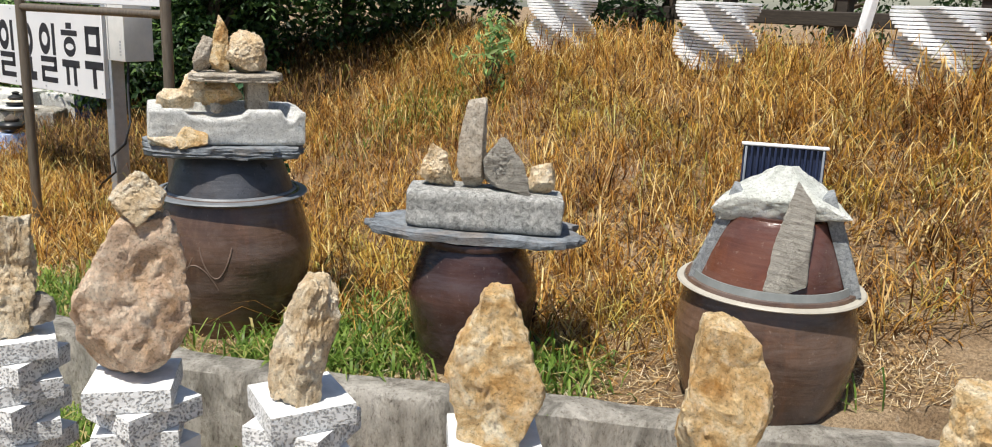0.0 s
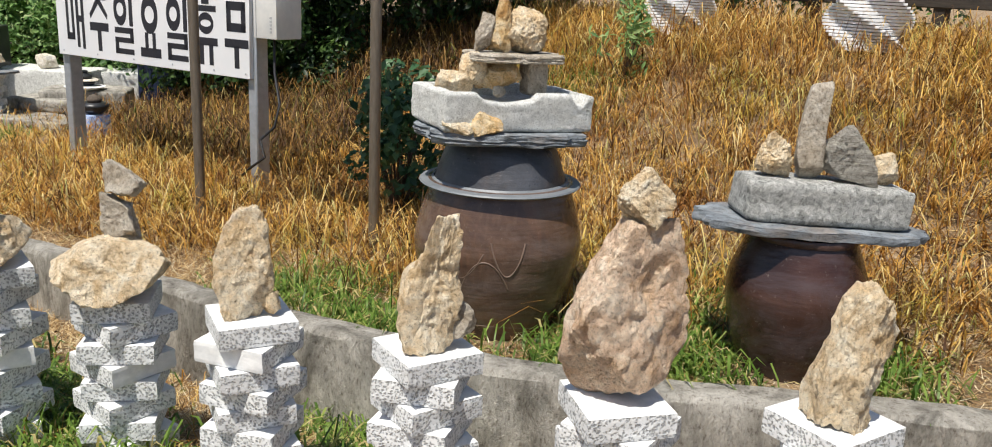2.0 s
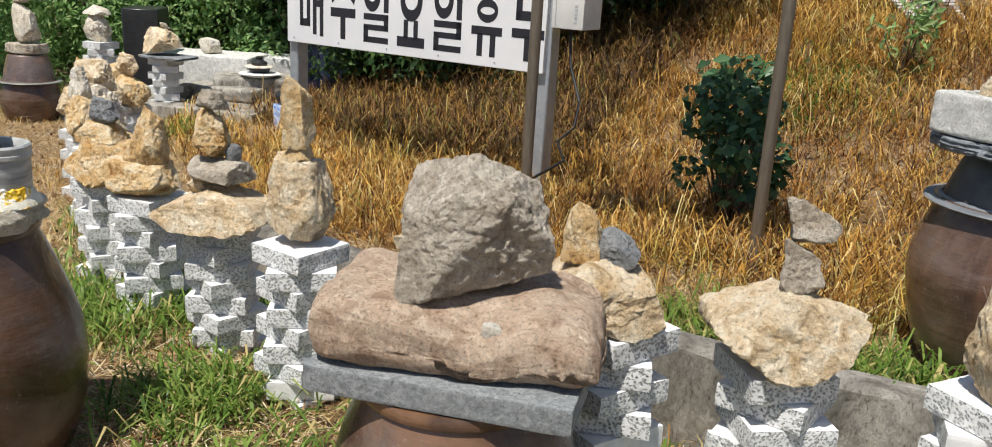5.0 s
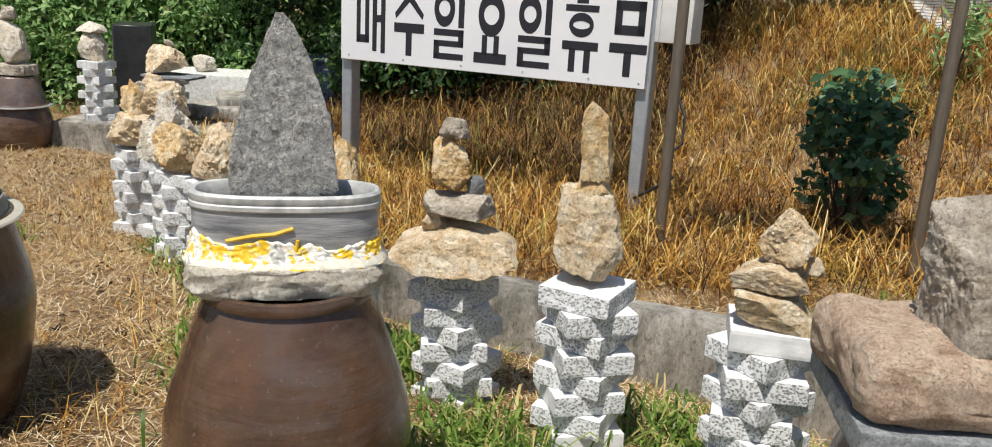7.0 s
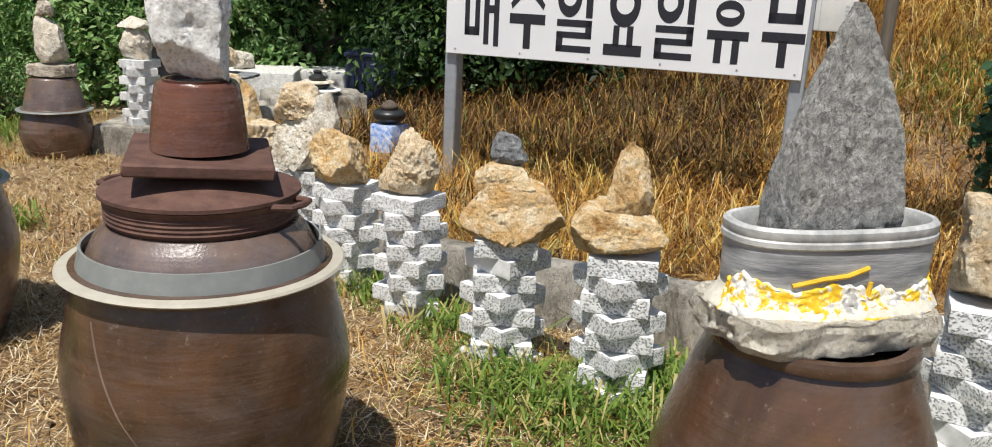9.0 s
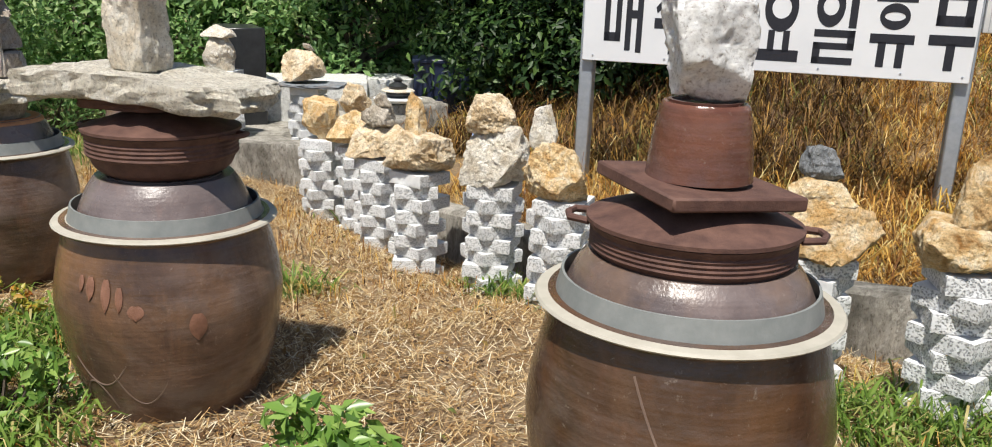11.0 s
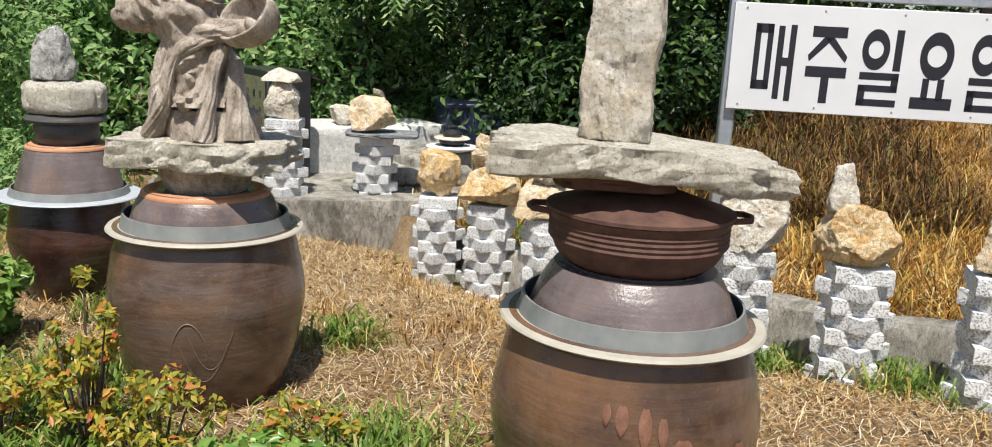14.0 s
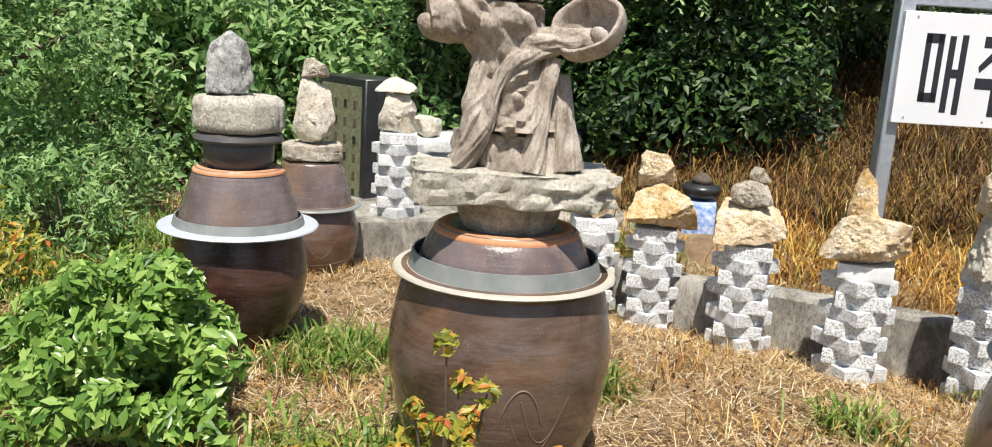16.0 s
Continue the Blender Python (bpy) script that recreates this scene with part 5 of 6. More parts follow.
def letter_bm(bars, rings=(), wedges=()):
    bm = bmesh.new()
    for x0, y0, x1, y1 in bars:
        bmesh.ops.create_cube(bm, size=1, matrix=Matrix.Translation(((x0 + x1) / 2, 0, (y0 + y1) / 2)) @ Matrix.Diagonal((x1 - x0, 0.004, y1 - y0, 1)))
    for cx, cy, rx, ry, t in rings:
        o = []
        for k in range(40):
            a = 2 * math.pi * k / 40
            c2, s2 = math.cos(a), math.sin(a)
            o.append([bm.verts.new((cx + c2 * r, yy, cy + s2 * q)) for r, q, yy in ((rx, ry, -0.002), (rx - t, ry - t, -0.002), (rx - t, ry - t, 0.002), (rx, ry, 0.002))])
        for k in range(40):
            a, b2 = o[k], o[(k + 1) % 40]
            for i in range(4):
                bm.faces.new((a[i], b2[i], b2[(i + 1) % 4], a[(i + 1) % 4]))
    for quad in wedges:
        front = [bm.verts.new((x0, -0.002, y0)) for x0, y0 in quad]
        back = [bm.verts.new((x0, 0.002, y0)) for x0, y0 in quad]
        bm.faces.new(front)
        bm.faces.new(back[::-1])
        for i in range(4):
            bm.faces.new((front[i], back[i], back[(i + 1) % 4], front[(i + 1) % 4]))
    bmesh.ops.recalc_face_normals(bm, faces=bm.faces[:])
    return bm


IL = ([(0.79, 0.47, 0.97, 1.0), (0.02, 0.345, 0.97, 0.44), (0.80, 0.20, 0.97, 0.44), (0.02, 0.19, 0.97, 0.275), (0.02, 0.0, 0.20, 0.275), (0.02, 0.0, 0.97, 0.09)], [(0.34, 0.735, 0.33, 0.265, 0.15)], [])
LETTERS = [
    ([(0.0, 0.14, 0.14, 1), (0.30, 0.14, 0.44, 1), (0.0, 0.88, 0.44, 1), (0.0, 0.14, 0.44, 0.26), (0.56, 0.02, 0.71, 0.98), (0.85, 0.0, 1.0, 1.0), (0.71, 0.46, 0.85, 0.57)], [], []),
    ([(0.08, 0.86, 0.92, 1.0), (0.0, 0.34, 1.0, 0.48), (0.40, 0.0, 0.60, 0.34)], [], [[(0.38, 0.86), (0.02, 0.62), (0.06, 0.54), (0.62, 0.86)], [(0.38, 0.86), (0.94, 0.54), (0.98, 0.62), (0.62, 0.86)]]),
    IL,
    ([(0.24, 0.12, 0.40, 0.40), (0.60, 0.12, 0.76, 0.40), (0.0, 0.0, 1.0, 0.15)], [(0.5, 0.69, 0.40, 0.31, 0.17)], []),
    IL,
    ([(0.34, 0.93, 0.66, 1.03), (0.04, 0.82, 0.96, 0.91), (0.0, 0.30, 1.0, 0.42), (0.20, 0.0, 0.38, 0.32), (0.62, 0.0, 0.80, 0.32)], [(0.5, 0.64, 0.34, 0.165, 0.11)], []),
    ([(0.10, 0.55, 0.29, 1), (0.71, 0.55, 0.90, 1), (0.10, 0.87, 0.90, 1), (0.10, 0.55, 0.90, 0.68), (0.0, 0.31, 1.0, 0.44), (0.40, 0.0, 0.60, 0.34)], [], []),
]
for i, spec in enumerate(LETTERS):
    bm = letter_bm(*spec)
    ob = part("letter", bm, SIGN_INK, sign, "bold black letter")
    ob.matrix_basis = pose(0.115 + 0.268 * i, -0.0156, 0.056) @ Matrix.Diagonal((0.205, 0.3, 0.388, 1))

meter = thing("meter_box", SIGN @ pose(1.945, 0.10, 0.245), "cream plastic meter box fixed beside a sign leg", "box")
part("case", box_bm((0.19, 0.20, 0.40), (0.105, 0, 0.20), 0.008, seg=2), PLASTIC, meter)
part("door_seam", box_bm((0.004, 0.006, 0.38), (0.035, -0.1005, 0.20)), PLASTIC_SHADE, meter)
for i in range(5):
    part("printed_mark", box_bm((0.016, 0.002, 0.012), (0.155, -0.1012, 0.04 + 0.02 * i)), PLASTIC_SHADE, meter, "grey printed mark")
cable = part("cable", tube_bm([SIGN @ Vector(p) for p in ((2.02, 0.1, 0.25), (2.06, 0.06, 0.05), (2.16, 0.0, -0.12), (2.17, -0.05, -0.25), (2.10, -0.1, -0.33), (2.16, -0.12, -0.42), (2.05, -0.14, -0.5), (1.96, -0.12, -0.56))], 0.008, 8), CABLE)
tagged(cable, "loose black cable hanging beside a sign leg", "cable")

# ---- tall pole frame with a board above ----
rack = thing("pole_frame", pose(0, 0, 0), "brown steel pole frame carrying a white notice board", "sign frame")
PA, PB = Vector((-2.586, 4.846, 0.0)), Vector((-1.629, 4.366, 0.0))
for p in (PA, PB):
    part("pole", tube_bm([p, p + Vector((0, 0, 1.2)), p + Vector((0, 0, 2.3))], 0.026, 16), BRONZE, rack)
part("crossbar", tube_bm([PA + Vector((0, 0, 1.395)), PB + Vector((0, 0, 1.395))], 0.021, 12), BRONZE, rack)
turn = math.degrees(math.atan2(PB.y - PA.y, PB.x - PA.x))
mid = (PA + PB) / 2
ob = part("board", box_bm(((PB - PA).length - 0.05, 0.02, 0.8), (0, 0, 1.83), 0.003), SIGN_WHITE, rack, "white notice board")
ob.matrix_basis = pose(mid.x, mid.y, 0, 0, 0, turn)
for i in range(7):
    ob = part("lettering", box_bm((0.055 + 0.01 * (i % 3), 0.004, 0.07), (-0.42 + 0.12 * i, -0.012, 1.50)), STEEL, rack, "grey lettering")
    ob.matrix_basis = pose(mid.x, mid.y, 0, 0, 0, turn)


# ---- twisted stacks of white bars on the slope ----
def twisted_stack(x, y, turn, width):
    z = ground_z(x, y)
    t = thing("twisted_stack", pose(x, y, z, 0, 0, turn), "white painted twisted stack of square boards in dry grass", "sculpture", "stacks on the slope")
    me = None
    for i in range(round((1.58 - z) / 0.0215)):
        if me is None:
            ob = part("board", box_bm((width, width, 0.016), (0, 0, 0), 0.002), WHITE_PAINT, t)
            me = ob.data
        else:
            ob = new("board", me)
            ob.parent = t
        ob.matrix_basis = pose(0, 0, 0.012 + 0.0215 * i, 0, 0, -7.8 * i)


twisted_stack(0.47, 7.45, 10, 0.41)
twisted_stack(1.46, 6.25, 0, 0.41)
twisted_stack(2.46, 5.10, -12, 0.41)
ob = part("white_post", box_bm((0.07, 0.07, 1.0), (0, 0, 0.5), 0.01), WHITE_PAINT)
ob.matrix_world = pose(2.45, 6.35, ground_z(2.45, 6.35) - 0.05, 0, 12, 20)
tagged(ob, "white painted leaning post in dry grass", "post")
shed = thing("timber_rack", pose(3.2, 8.6, ground_z(3.2, 8.6), 0, 0, -50), "dark timber rack with beams at the top of the slope", "rack")
for i in range(5):
    part("post", box_bm((0.12, 0.12, 1.8), (-2.6 + 1.3 * i, 0, 0.85), 0.01), WOOD_DARK, shed)
for z0 in (0.35, 0.62, 0.95, 1.3):
    part("beam", box_bm((5.6, 0.10, 0.14), (0, -0.03, z0), 0.01), WOOD_DARK, shed)

# ---- platform and clutter beyond the pillars ----
ob = part("concrete_platform", block_bm(1.75, 1.0, 0.32, 61, 0.015, 0.010, 15), CONCRETE)
ob.matrix_world = pose(-5.32, 8.50, -0.182, 0, 0, -14)
tagged(ob, "low weathered concrete platform block", "platform")
slab(SHALE, -5.376, 8.254, 0.493, 0.44, 0.32, 0.022, -24, 62, "thin dark slate slab on a slab pillar")
rng = random.Random(8)
for x0, y0, z0, w, d, h, yaw2 in ((-4.75, 8.75, 0.13, 0.75, 0.5, 0.20, 10), (-5.35, 9.25, 0.0, 1.0, 0.55, 0.45, -8), (-4.85, 9.55, 0.0, 0.85, 0.5, 0.42, 6), (-5.0, 8.55, 0.136, 0.7, 0.35, 0.12, -15)):
    block(TROUGH if h > 0.3 else CONCRETE, x0, y0, z0, w, d, h, yaw2, rng.randrange(99), "rough pale grey quarried stone block", round_=0.03, rough=0.02, cuts=11)
rock(PALE, -5.30, 9.2, 0.44, 0.20, 0.15, 5, 331, label="small cream rock on a stone block")
crate = thing("plastic_crate", pose(-4.20, 9.40, ground_z(-4.2, 9.4), 0, 0, -12), "dark navy plastic crate beside stone blocks", "crate")
part("tub", box_bm((0.46, 0.40, 0.42), (0, 0, 0.21), 0.012), NAVY, crate)
part("rim", box_bm((0.49, 0.43, 0.04), (0, 0, 0.42), 0.01), NAVY, crate)
for i in range(5):
    part("rib", box_bm((0.015, 0.012, 0.30), (-0.16 + 0.08 * i, -0.204, 0.19), 0.003), NAVY, crate)
board = thing("framed_board", pose(-5.95, 9.05, 0.02, 0, 0, 8), "dark framed olive board leaning upright on the ground", "board")
part("frame", box_bm((0.30, 0.52, 0.82), (0.115, 0, 0.41), 0.008), BLACK, board)
part("face", box_bm((0.012, 0.44, 0.72), (-0.036, 0, 0.41)), BOARD_FACE, board, "olive face with rows of marks")
for i in range(6):
    for k in range(4):
        part("mark", box_bm((0.004, 0.03, 0.045), (-0.0435, -0.16 + 0.105 * k, 0.14 + 0.105 * i)), BARK if (i + k) % 3 else BLACK, board, "small mark")
figure = thing("porcelain_planter", pose(-4.27, 7.70, 0.035, 0, 0, -45), "blue and white porcelain planter with a black lidded bowl", "planter")
part("body", box_bm((0.19, 0.19, 0.22), (0, 0, 0.11), 0.015, seg=2), CELADON, figure)
part("bowl", lathe_bm(curve_profile([(0.05, 0.22), (0.10, 0.25), (0.115, 0.29), (0.09, 0.315)], 5), 40), BLACK, figure, "shiny black bowl")
part("knob", lathe_bm(curve_profile([(0.05, 0.31), (0.06, 0.34), (0.03, 0.37), (0.01, 0.38)], 4), 32), BARK, figure)
lids = thing("stacked_lids", pose(-4.72, 8.62, 0.33), "stack of white and black pot lids with a knob", "pot lids")
part("saucer", lathe_bm(curve_profile([(0.10, 0), (0.16, 0.02), (0.17, 0.035), (0.02, 0.04)], 4), 40), WHITE_PAINT, lids, "white saucer")
part("bowl", lathe_bm(curve_profile([(0.07, 0.038), (0.09, 0.06), (0.085, 0.08)], 4), 40), BLACK, lids)
part("disc", lathe_bm([(0.11, 0.082), (0.125, 0.09), (0.11, 0.10), (0.02, 0.102)], 40), PALE, lids, "cream disc")
part("knob", lathe_bm(curve_profile([(0.06, 0.10), (0.07, 0.125), (0.03, 0.15), (0.035, 0.17), (0.01, 0.18)], 4), 32), BLACK, lids)


# ---- plants ----
def leaf_quads(centres, normals, sizes, rng, slim=0.42):
    """One folded leaf a centre: two quads along a rib."""
    n = len(centres)
    a = rng.normal(size=(n, 3))
    along = a - normals * (a * normals).sum(1)[:, None]
    along /= np.linalg.norm(along, axis=1)[:, None]
    across = np.cross(normals, along)
    L, W = sizes[:, None], sizes[:, None] * slim
    base, tip = centres - along * L * 0.5, centres + along * L * 0.5 - normals * L * 0.12
    mid = centres + normals * L * 0.03
    e1, e2 = mid + across * W * 0.5 + normals * W * 0.18, mid - across * W * 0.5 + normals * W * 0.18
    verts = np.stack([base, e1, tip, mid, e2], 1).reshape(-1, 3)
    k = np.arange(n)[:, None] * 5
    return verts, np.concatenate([k + (0, 1, 2, 3), k + (0, 3, 2, 4)])


def clump_points(rng, clumps, per, spread=1.0):
    """Points and outward normals on the skins of many small balls."""
    cs, ns = [], []
    for (c2, r) in clumps:
        u = rng.normal(size=(per, 3))
        u /= np.linalg.norm(u, axis=1)[:, None]
        rad = r * (0.55 + 0.5 * rng.random(per) ** 0.6)[:, None]
        cs.append(np.array(c2) + u * rad)
        up = u * 0.55 + np.array((-0.30, -0.28, 0.55)) + rng.normal(size=(per, 3)) * 0.42
        ns.append(up / np.linalg.norm(up, axis=1)[:, None])
    return np.concatenate(cs), np.concatenate(ns)


def tree(x, y, tall, wide, seed, mat, clumps=42, per=195, size=(0.06, 0.13), label="leafy green tree with a dense low crown", fronds=0):
    rng = np.random.default_rng(seed)
    g = ground_z(x, y)
    t = thing("tree", pose(x, y, g - 0.05), label, "tree", "trees behind the field")
    bm = bmesh.new()
    tube_bm([(0, 0, 0), (0.05, 0.02, tall * 0.3), (-0.03, 0.04, tall * 0.6), (0.02, 0, tall * 0.92)], [0.10, 0.08, 0.055, 0.02], 10, bm)
    spots = []
    for i in range(clumps):
        a, h = rng.uniform(0, 2 * math.pi), rng.uniform(0.04, 1.0)
        rr = wide * math.sqrt(rng.random()) * (0.75 + 0.45 * math.sin(math.pi * h)) * (1.0 - 0.35 * h)
        spots.append(((rr * math.cos(a), rr * math.sin(a), tall * h), rng.uniform(0.24, 0.5) * (0.6 + 0.25 * wide)))
    for (p, r) in spots[::5]:
        tube_bm([(0, 0, p[2] * 0.55), (p[0] * 0.5, p[1] * 0.5, p[2] * 0.85), p], [0.035, 0.022, 0.008], 6, bm)
    part("trunk", bm, BARK, t)
    c3, n3 = clump_points(rng, spots, per)
    vv, qq = leaf_quads(c3, n3, rng.uniform(*size, len(c3)), rng)
    ob = quads_mesh("crown", vv, qq, mat)
    ob.parent = t
    if fronds:
        vs, qs = [], []
        for i in range(fronds):
            a, h = rng.uniform(math.pi, 2 * math.pi), rng.uniform(0.38, 0.75)
            root = np.array((1.30 * wide * math.cos(a), 1.30 * wide * math.sin(a), tall * h))
            way = np.array((math.cos(a), math.sin(a), rng.uniform(-1.4, -0.3)))
            way /= np.linalg.norm(way)
            cross = np.cross(way, (0, 0, 1.0))
            cross /= np.linalg.norm(cross)
            long = rng.uniform(0.40, 0.65)
            for k in range(12):
                f = (k + 1) / 12
                mid = root + way * long * f - np.array((0, 0, 0.25 * long * f * f))
                for side in (-1, 1):
                    tip = mid + cross * side * 0.13 * (1.1 - 0.75 * f) + way * 0.03 - np.array((0, 0, 0.02))
                    b0, half = len(vs), way * 0.017
                    vs += [mid, (mid + tip) / 2 + half, tip, (mid + tip) / 2 - half]
                    qs.append((b0, b0 + 1, b0 + 2, b0 + 3))
        quads_mesh("fronds", np.array(vs), np.array(qs), TREE_LEAF).parent = t
    return t


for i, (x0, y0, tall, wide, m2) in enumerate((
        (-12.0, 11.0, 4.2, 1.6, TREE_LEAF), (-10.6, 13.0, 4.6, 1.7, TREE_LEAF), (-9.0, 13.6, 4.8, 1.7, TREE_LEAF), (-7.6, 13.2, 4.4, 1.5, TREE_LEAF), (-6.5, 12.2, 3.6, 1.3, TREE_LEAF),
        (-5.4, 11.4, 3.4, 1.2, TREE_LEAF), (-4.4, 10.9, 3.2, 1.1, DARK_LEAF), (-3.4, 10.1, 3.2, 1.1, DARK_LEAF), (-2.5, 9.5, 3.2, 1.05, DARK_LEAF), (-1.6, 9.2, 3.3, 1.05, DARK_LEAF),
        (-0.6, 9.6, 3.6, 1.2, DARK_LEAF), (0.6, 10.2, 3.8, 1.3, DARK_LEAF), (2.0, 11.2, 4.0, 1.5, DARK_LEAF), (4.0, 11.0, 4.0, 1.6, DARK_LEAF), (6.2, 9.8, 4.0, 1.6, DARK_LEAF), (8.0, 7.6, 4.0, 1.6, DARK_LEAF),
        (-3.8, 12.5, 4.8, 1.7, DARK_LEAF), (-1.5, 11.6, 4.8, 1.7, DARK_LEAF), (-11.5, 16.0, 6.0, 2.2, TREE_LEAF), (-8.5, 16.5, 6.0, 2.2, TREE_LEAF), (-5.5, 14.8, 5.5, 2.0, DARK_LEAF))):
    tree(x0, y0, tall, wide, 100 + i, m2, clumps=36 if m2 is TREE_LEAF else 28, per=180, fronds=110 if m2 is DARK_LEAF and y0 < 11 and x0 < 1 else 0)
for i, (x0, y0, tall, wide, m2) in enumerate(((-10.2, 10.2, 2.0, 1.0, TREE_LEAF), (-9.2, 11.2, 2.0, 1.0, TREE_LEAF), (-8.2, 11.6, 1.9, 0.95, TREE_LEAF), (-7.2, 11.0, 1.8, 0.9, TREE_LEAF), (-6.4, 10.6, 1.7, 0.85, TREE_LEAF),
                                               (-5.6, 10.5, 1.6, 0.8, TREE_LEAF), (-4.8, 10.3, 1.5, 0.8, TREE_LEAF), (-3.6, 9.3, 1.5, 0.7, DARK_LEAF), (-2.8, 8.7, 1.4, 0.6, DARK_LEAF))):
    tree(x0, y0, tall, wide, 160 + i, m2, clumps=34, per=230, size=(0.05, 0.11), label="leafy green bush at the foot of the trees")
tree(-7.95, 9.55, 1.9, 0.75, 140, TREE_LEAF, clumps=46, per=330, size=(0.035, 0.07), label="dense green hedge shrub at the field edge")


def shrub(x, y, wide, tall, seed, mat, label, clumps=40, per=120, size=(0.03, 0.055), z=None, slim=0.45, ball=1.0, low=0.12):
    rng = np.random.default_rng(seed)
    g = ground_z(x, y) if z is None else z
    t = thing("shrub", pose(x, y, g - 0.01), label, "shrub")
    spots, bm = [], bmesh.new()
    for i in range(clumps):
        a, h = rng.uniform(0, 2 * math.pi), rng.uniform(low, 1.0)
        rr = wide * math.sqrt(rng.uniform(0.1, 1)) * math.sqrt(max(0.05, 1 - (h - 0.25) ** 2 * 1.5))
        p = (rr * math.cos(a), rr * math.sin(a), tall * h)
        spots.append((p, rng.uniform(0.16, 0.26) * wide * ball))
        tube_bm([(0, 0, 0), (p[0] * 0.55, p[1] * 0.55, p[2] * 0.5), p], [0.006, 0.004, 0.002], 5, bm)
    part("stem", bm, BARK, t)
    c3, n3 = clump_points(rng, spots, per)
    keep = c3[:, 2] > 0.0
    vv, qq = leaf_quads(c3[keep], n3[keep], rng.uniform(*size, keep.sum()), rng, slim)
    quads_mesh("foliage", vv, qq, mat).parent = t


shrub(-7.70, 6.62, 0.36, 0.46, 201, BUSH_LEAF, "round glossy bright green bush", 70, 130, (0.035, 0.065))
shrub(-7.24, 5.56, 0.11, 0.56, 202, AZALEA_LEAF, "thin yellow-green azalea shrub beside a jar", 34, 40, (0.02, 0.038))
shrub(-7.08, 5.42, 0.17, 0.27, 203, AZALEA_LEAF, "low reddish azalea shrub before a jar", 26, 34, (0.02, 0.038))
shrub(-6.74, 5.28, 0.15, 0.19, 204, AZALEA_LEAF, "low yellow-green azalea shrub before a jar", 22, 34, (0.02, 0.038))
shrub(-7.45, 5.75, 0.20, 0.20, 211, AZALEA_LEAF, "low yellow-green azalea shrub on dry ground", 30, 42, (0.02, 0.038))
shrub(-6.95, 4.85, 0.30, 0.26, 205, BUSH_LEAF, "low leafy green plant on bare soil", 40, 44, (0.03, 0.055))
shrub(-6.60, 4.55, 0.22, 0.20, 212, BUSH_LEAF, "low leafy green plant on bare soil", 30, 40, (0.03, 0.055))
shrub(-2.70, 1.97, 0.15, 0.60, 206, AZALEA_LEAF, "yellow-green azalea shrub before a jar", 34, 36, (0.022, 0.042))
shrub(-4.62, 2.62, 0.15, 0.30, 207, BUSH_LEAF, "small bright green leafy plant", 26, 38, (0.03, 0.055))
shrub(-5.85, 3.60, 0.20, 0.38, 208, BUSH_LEAF, "small bright green leafy plant", 34, 42, (0.03, 0.06))
shrub(-8.05, 8.25, 0.32, 0.38, 213, AZALEA_LEAF, "yellowing weeds at the hedge foot", 34, 50, (0.03, 0.07), slim=0.3, ball=1.6)
shrub(-7.55, 8.75, 0.30, 0.50, 214, TREE_LEAF, "light green weeds at the hedge foot", 34, 50, (0.03, 0.08), slim=0.3, ball=1.6)
shrub(-8.55, 7.75, 0.35, 0.32, 215, AZALEA_LEAF, "yellowing weeds at the hedge foot", 34, 50, (0.03, 0.07), slim=0.3, ball=1.6)
shrub(-7.25, 9.55, 0.35, 0.55, 216, TREE_LEAF, "light green weeds at the hedge foot", 34, 50, (0.03, 0.08), slim=0.3, ball=1.6)
shrub(-1.57, 5.08, 0.27, 0.82, 209, SAPLING_LEAF, "dark green broadleaf sapling in dry grass", 34, 34, (0.04, 0.085), slim=0.62, ball=1.7, low=0.22)
shrub(-0.10, 6.52, 0.20, 0.60, 210, TREE_LEAF, "tall light green weeds at the field edge", 15, 20, (0.05, 0.12), slim=0.24, ball=2.2)


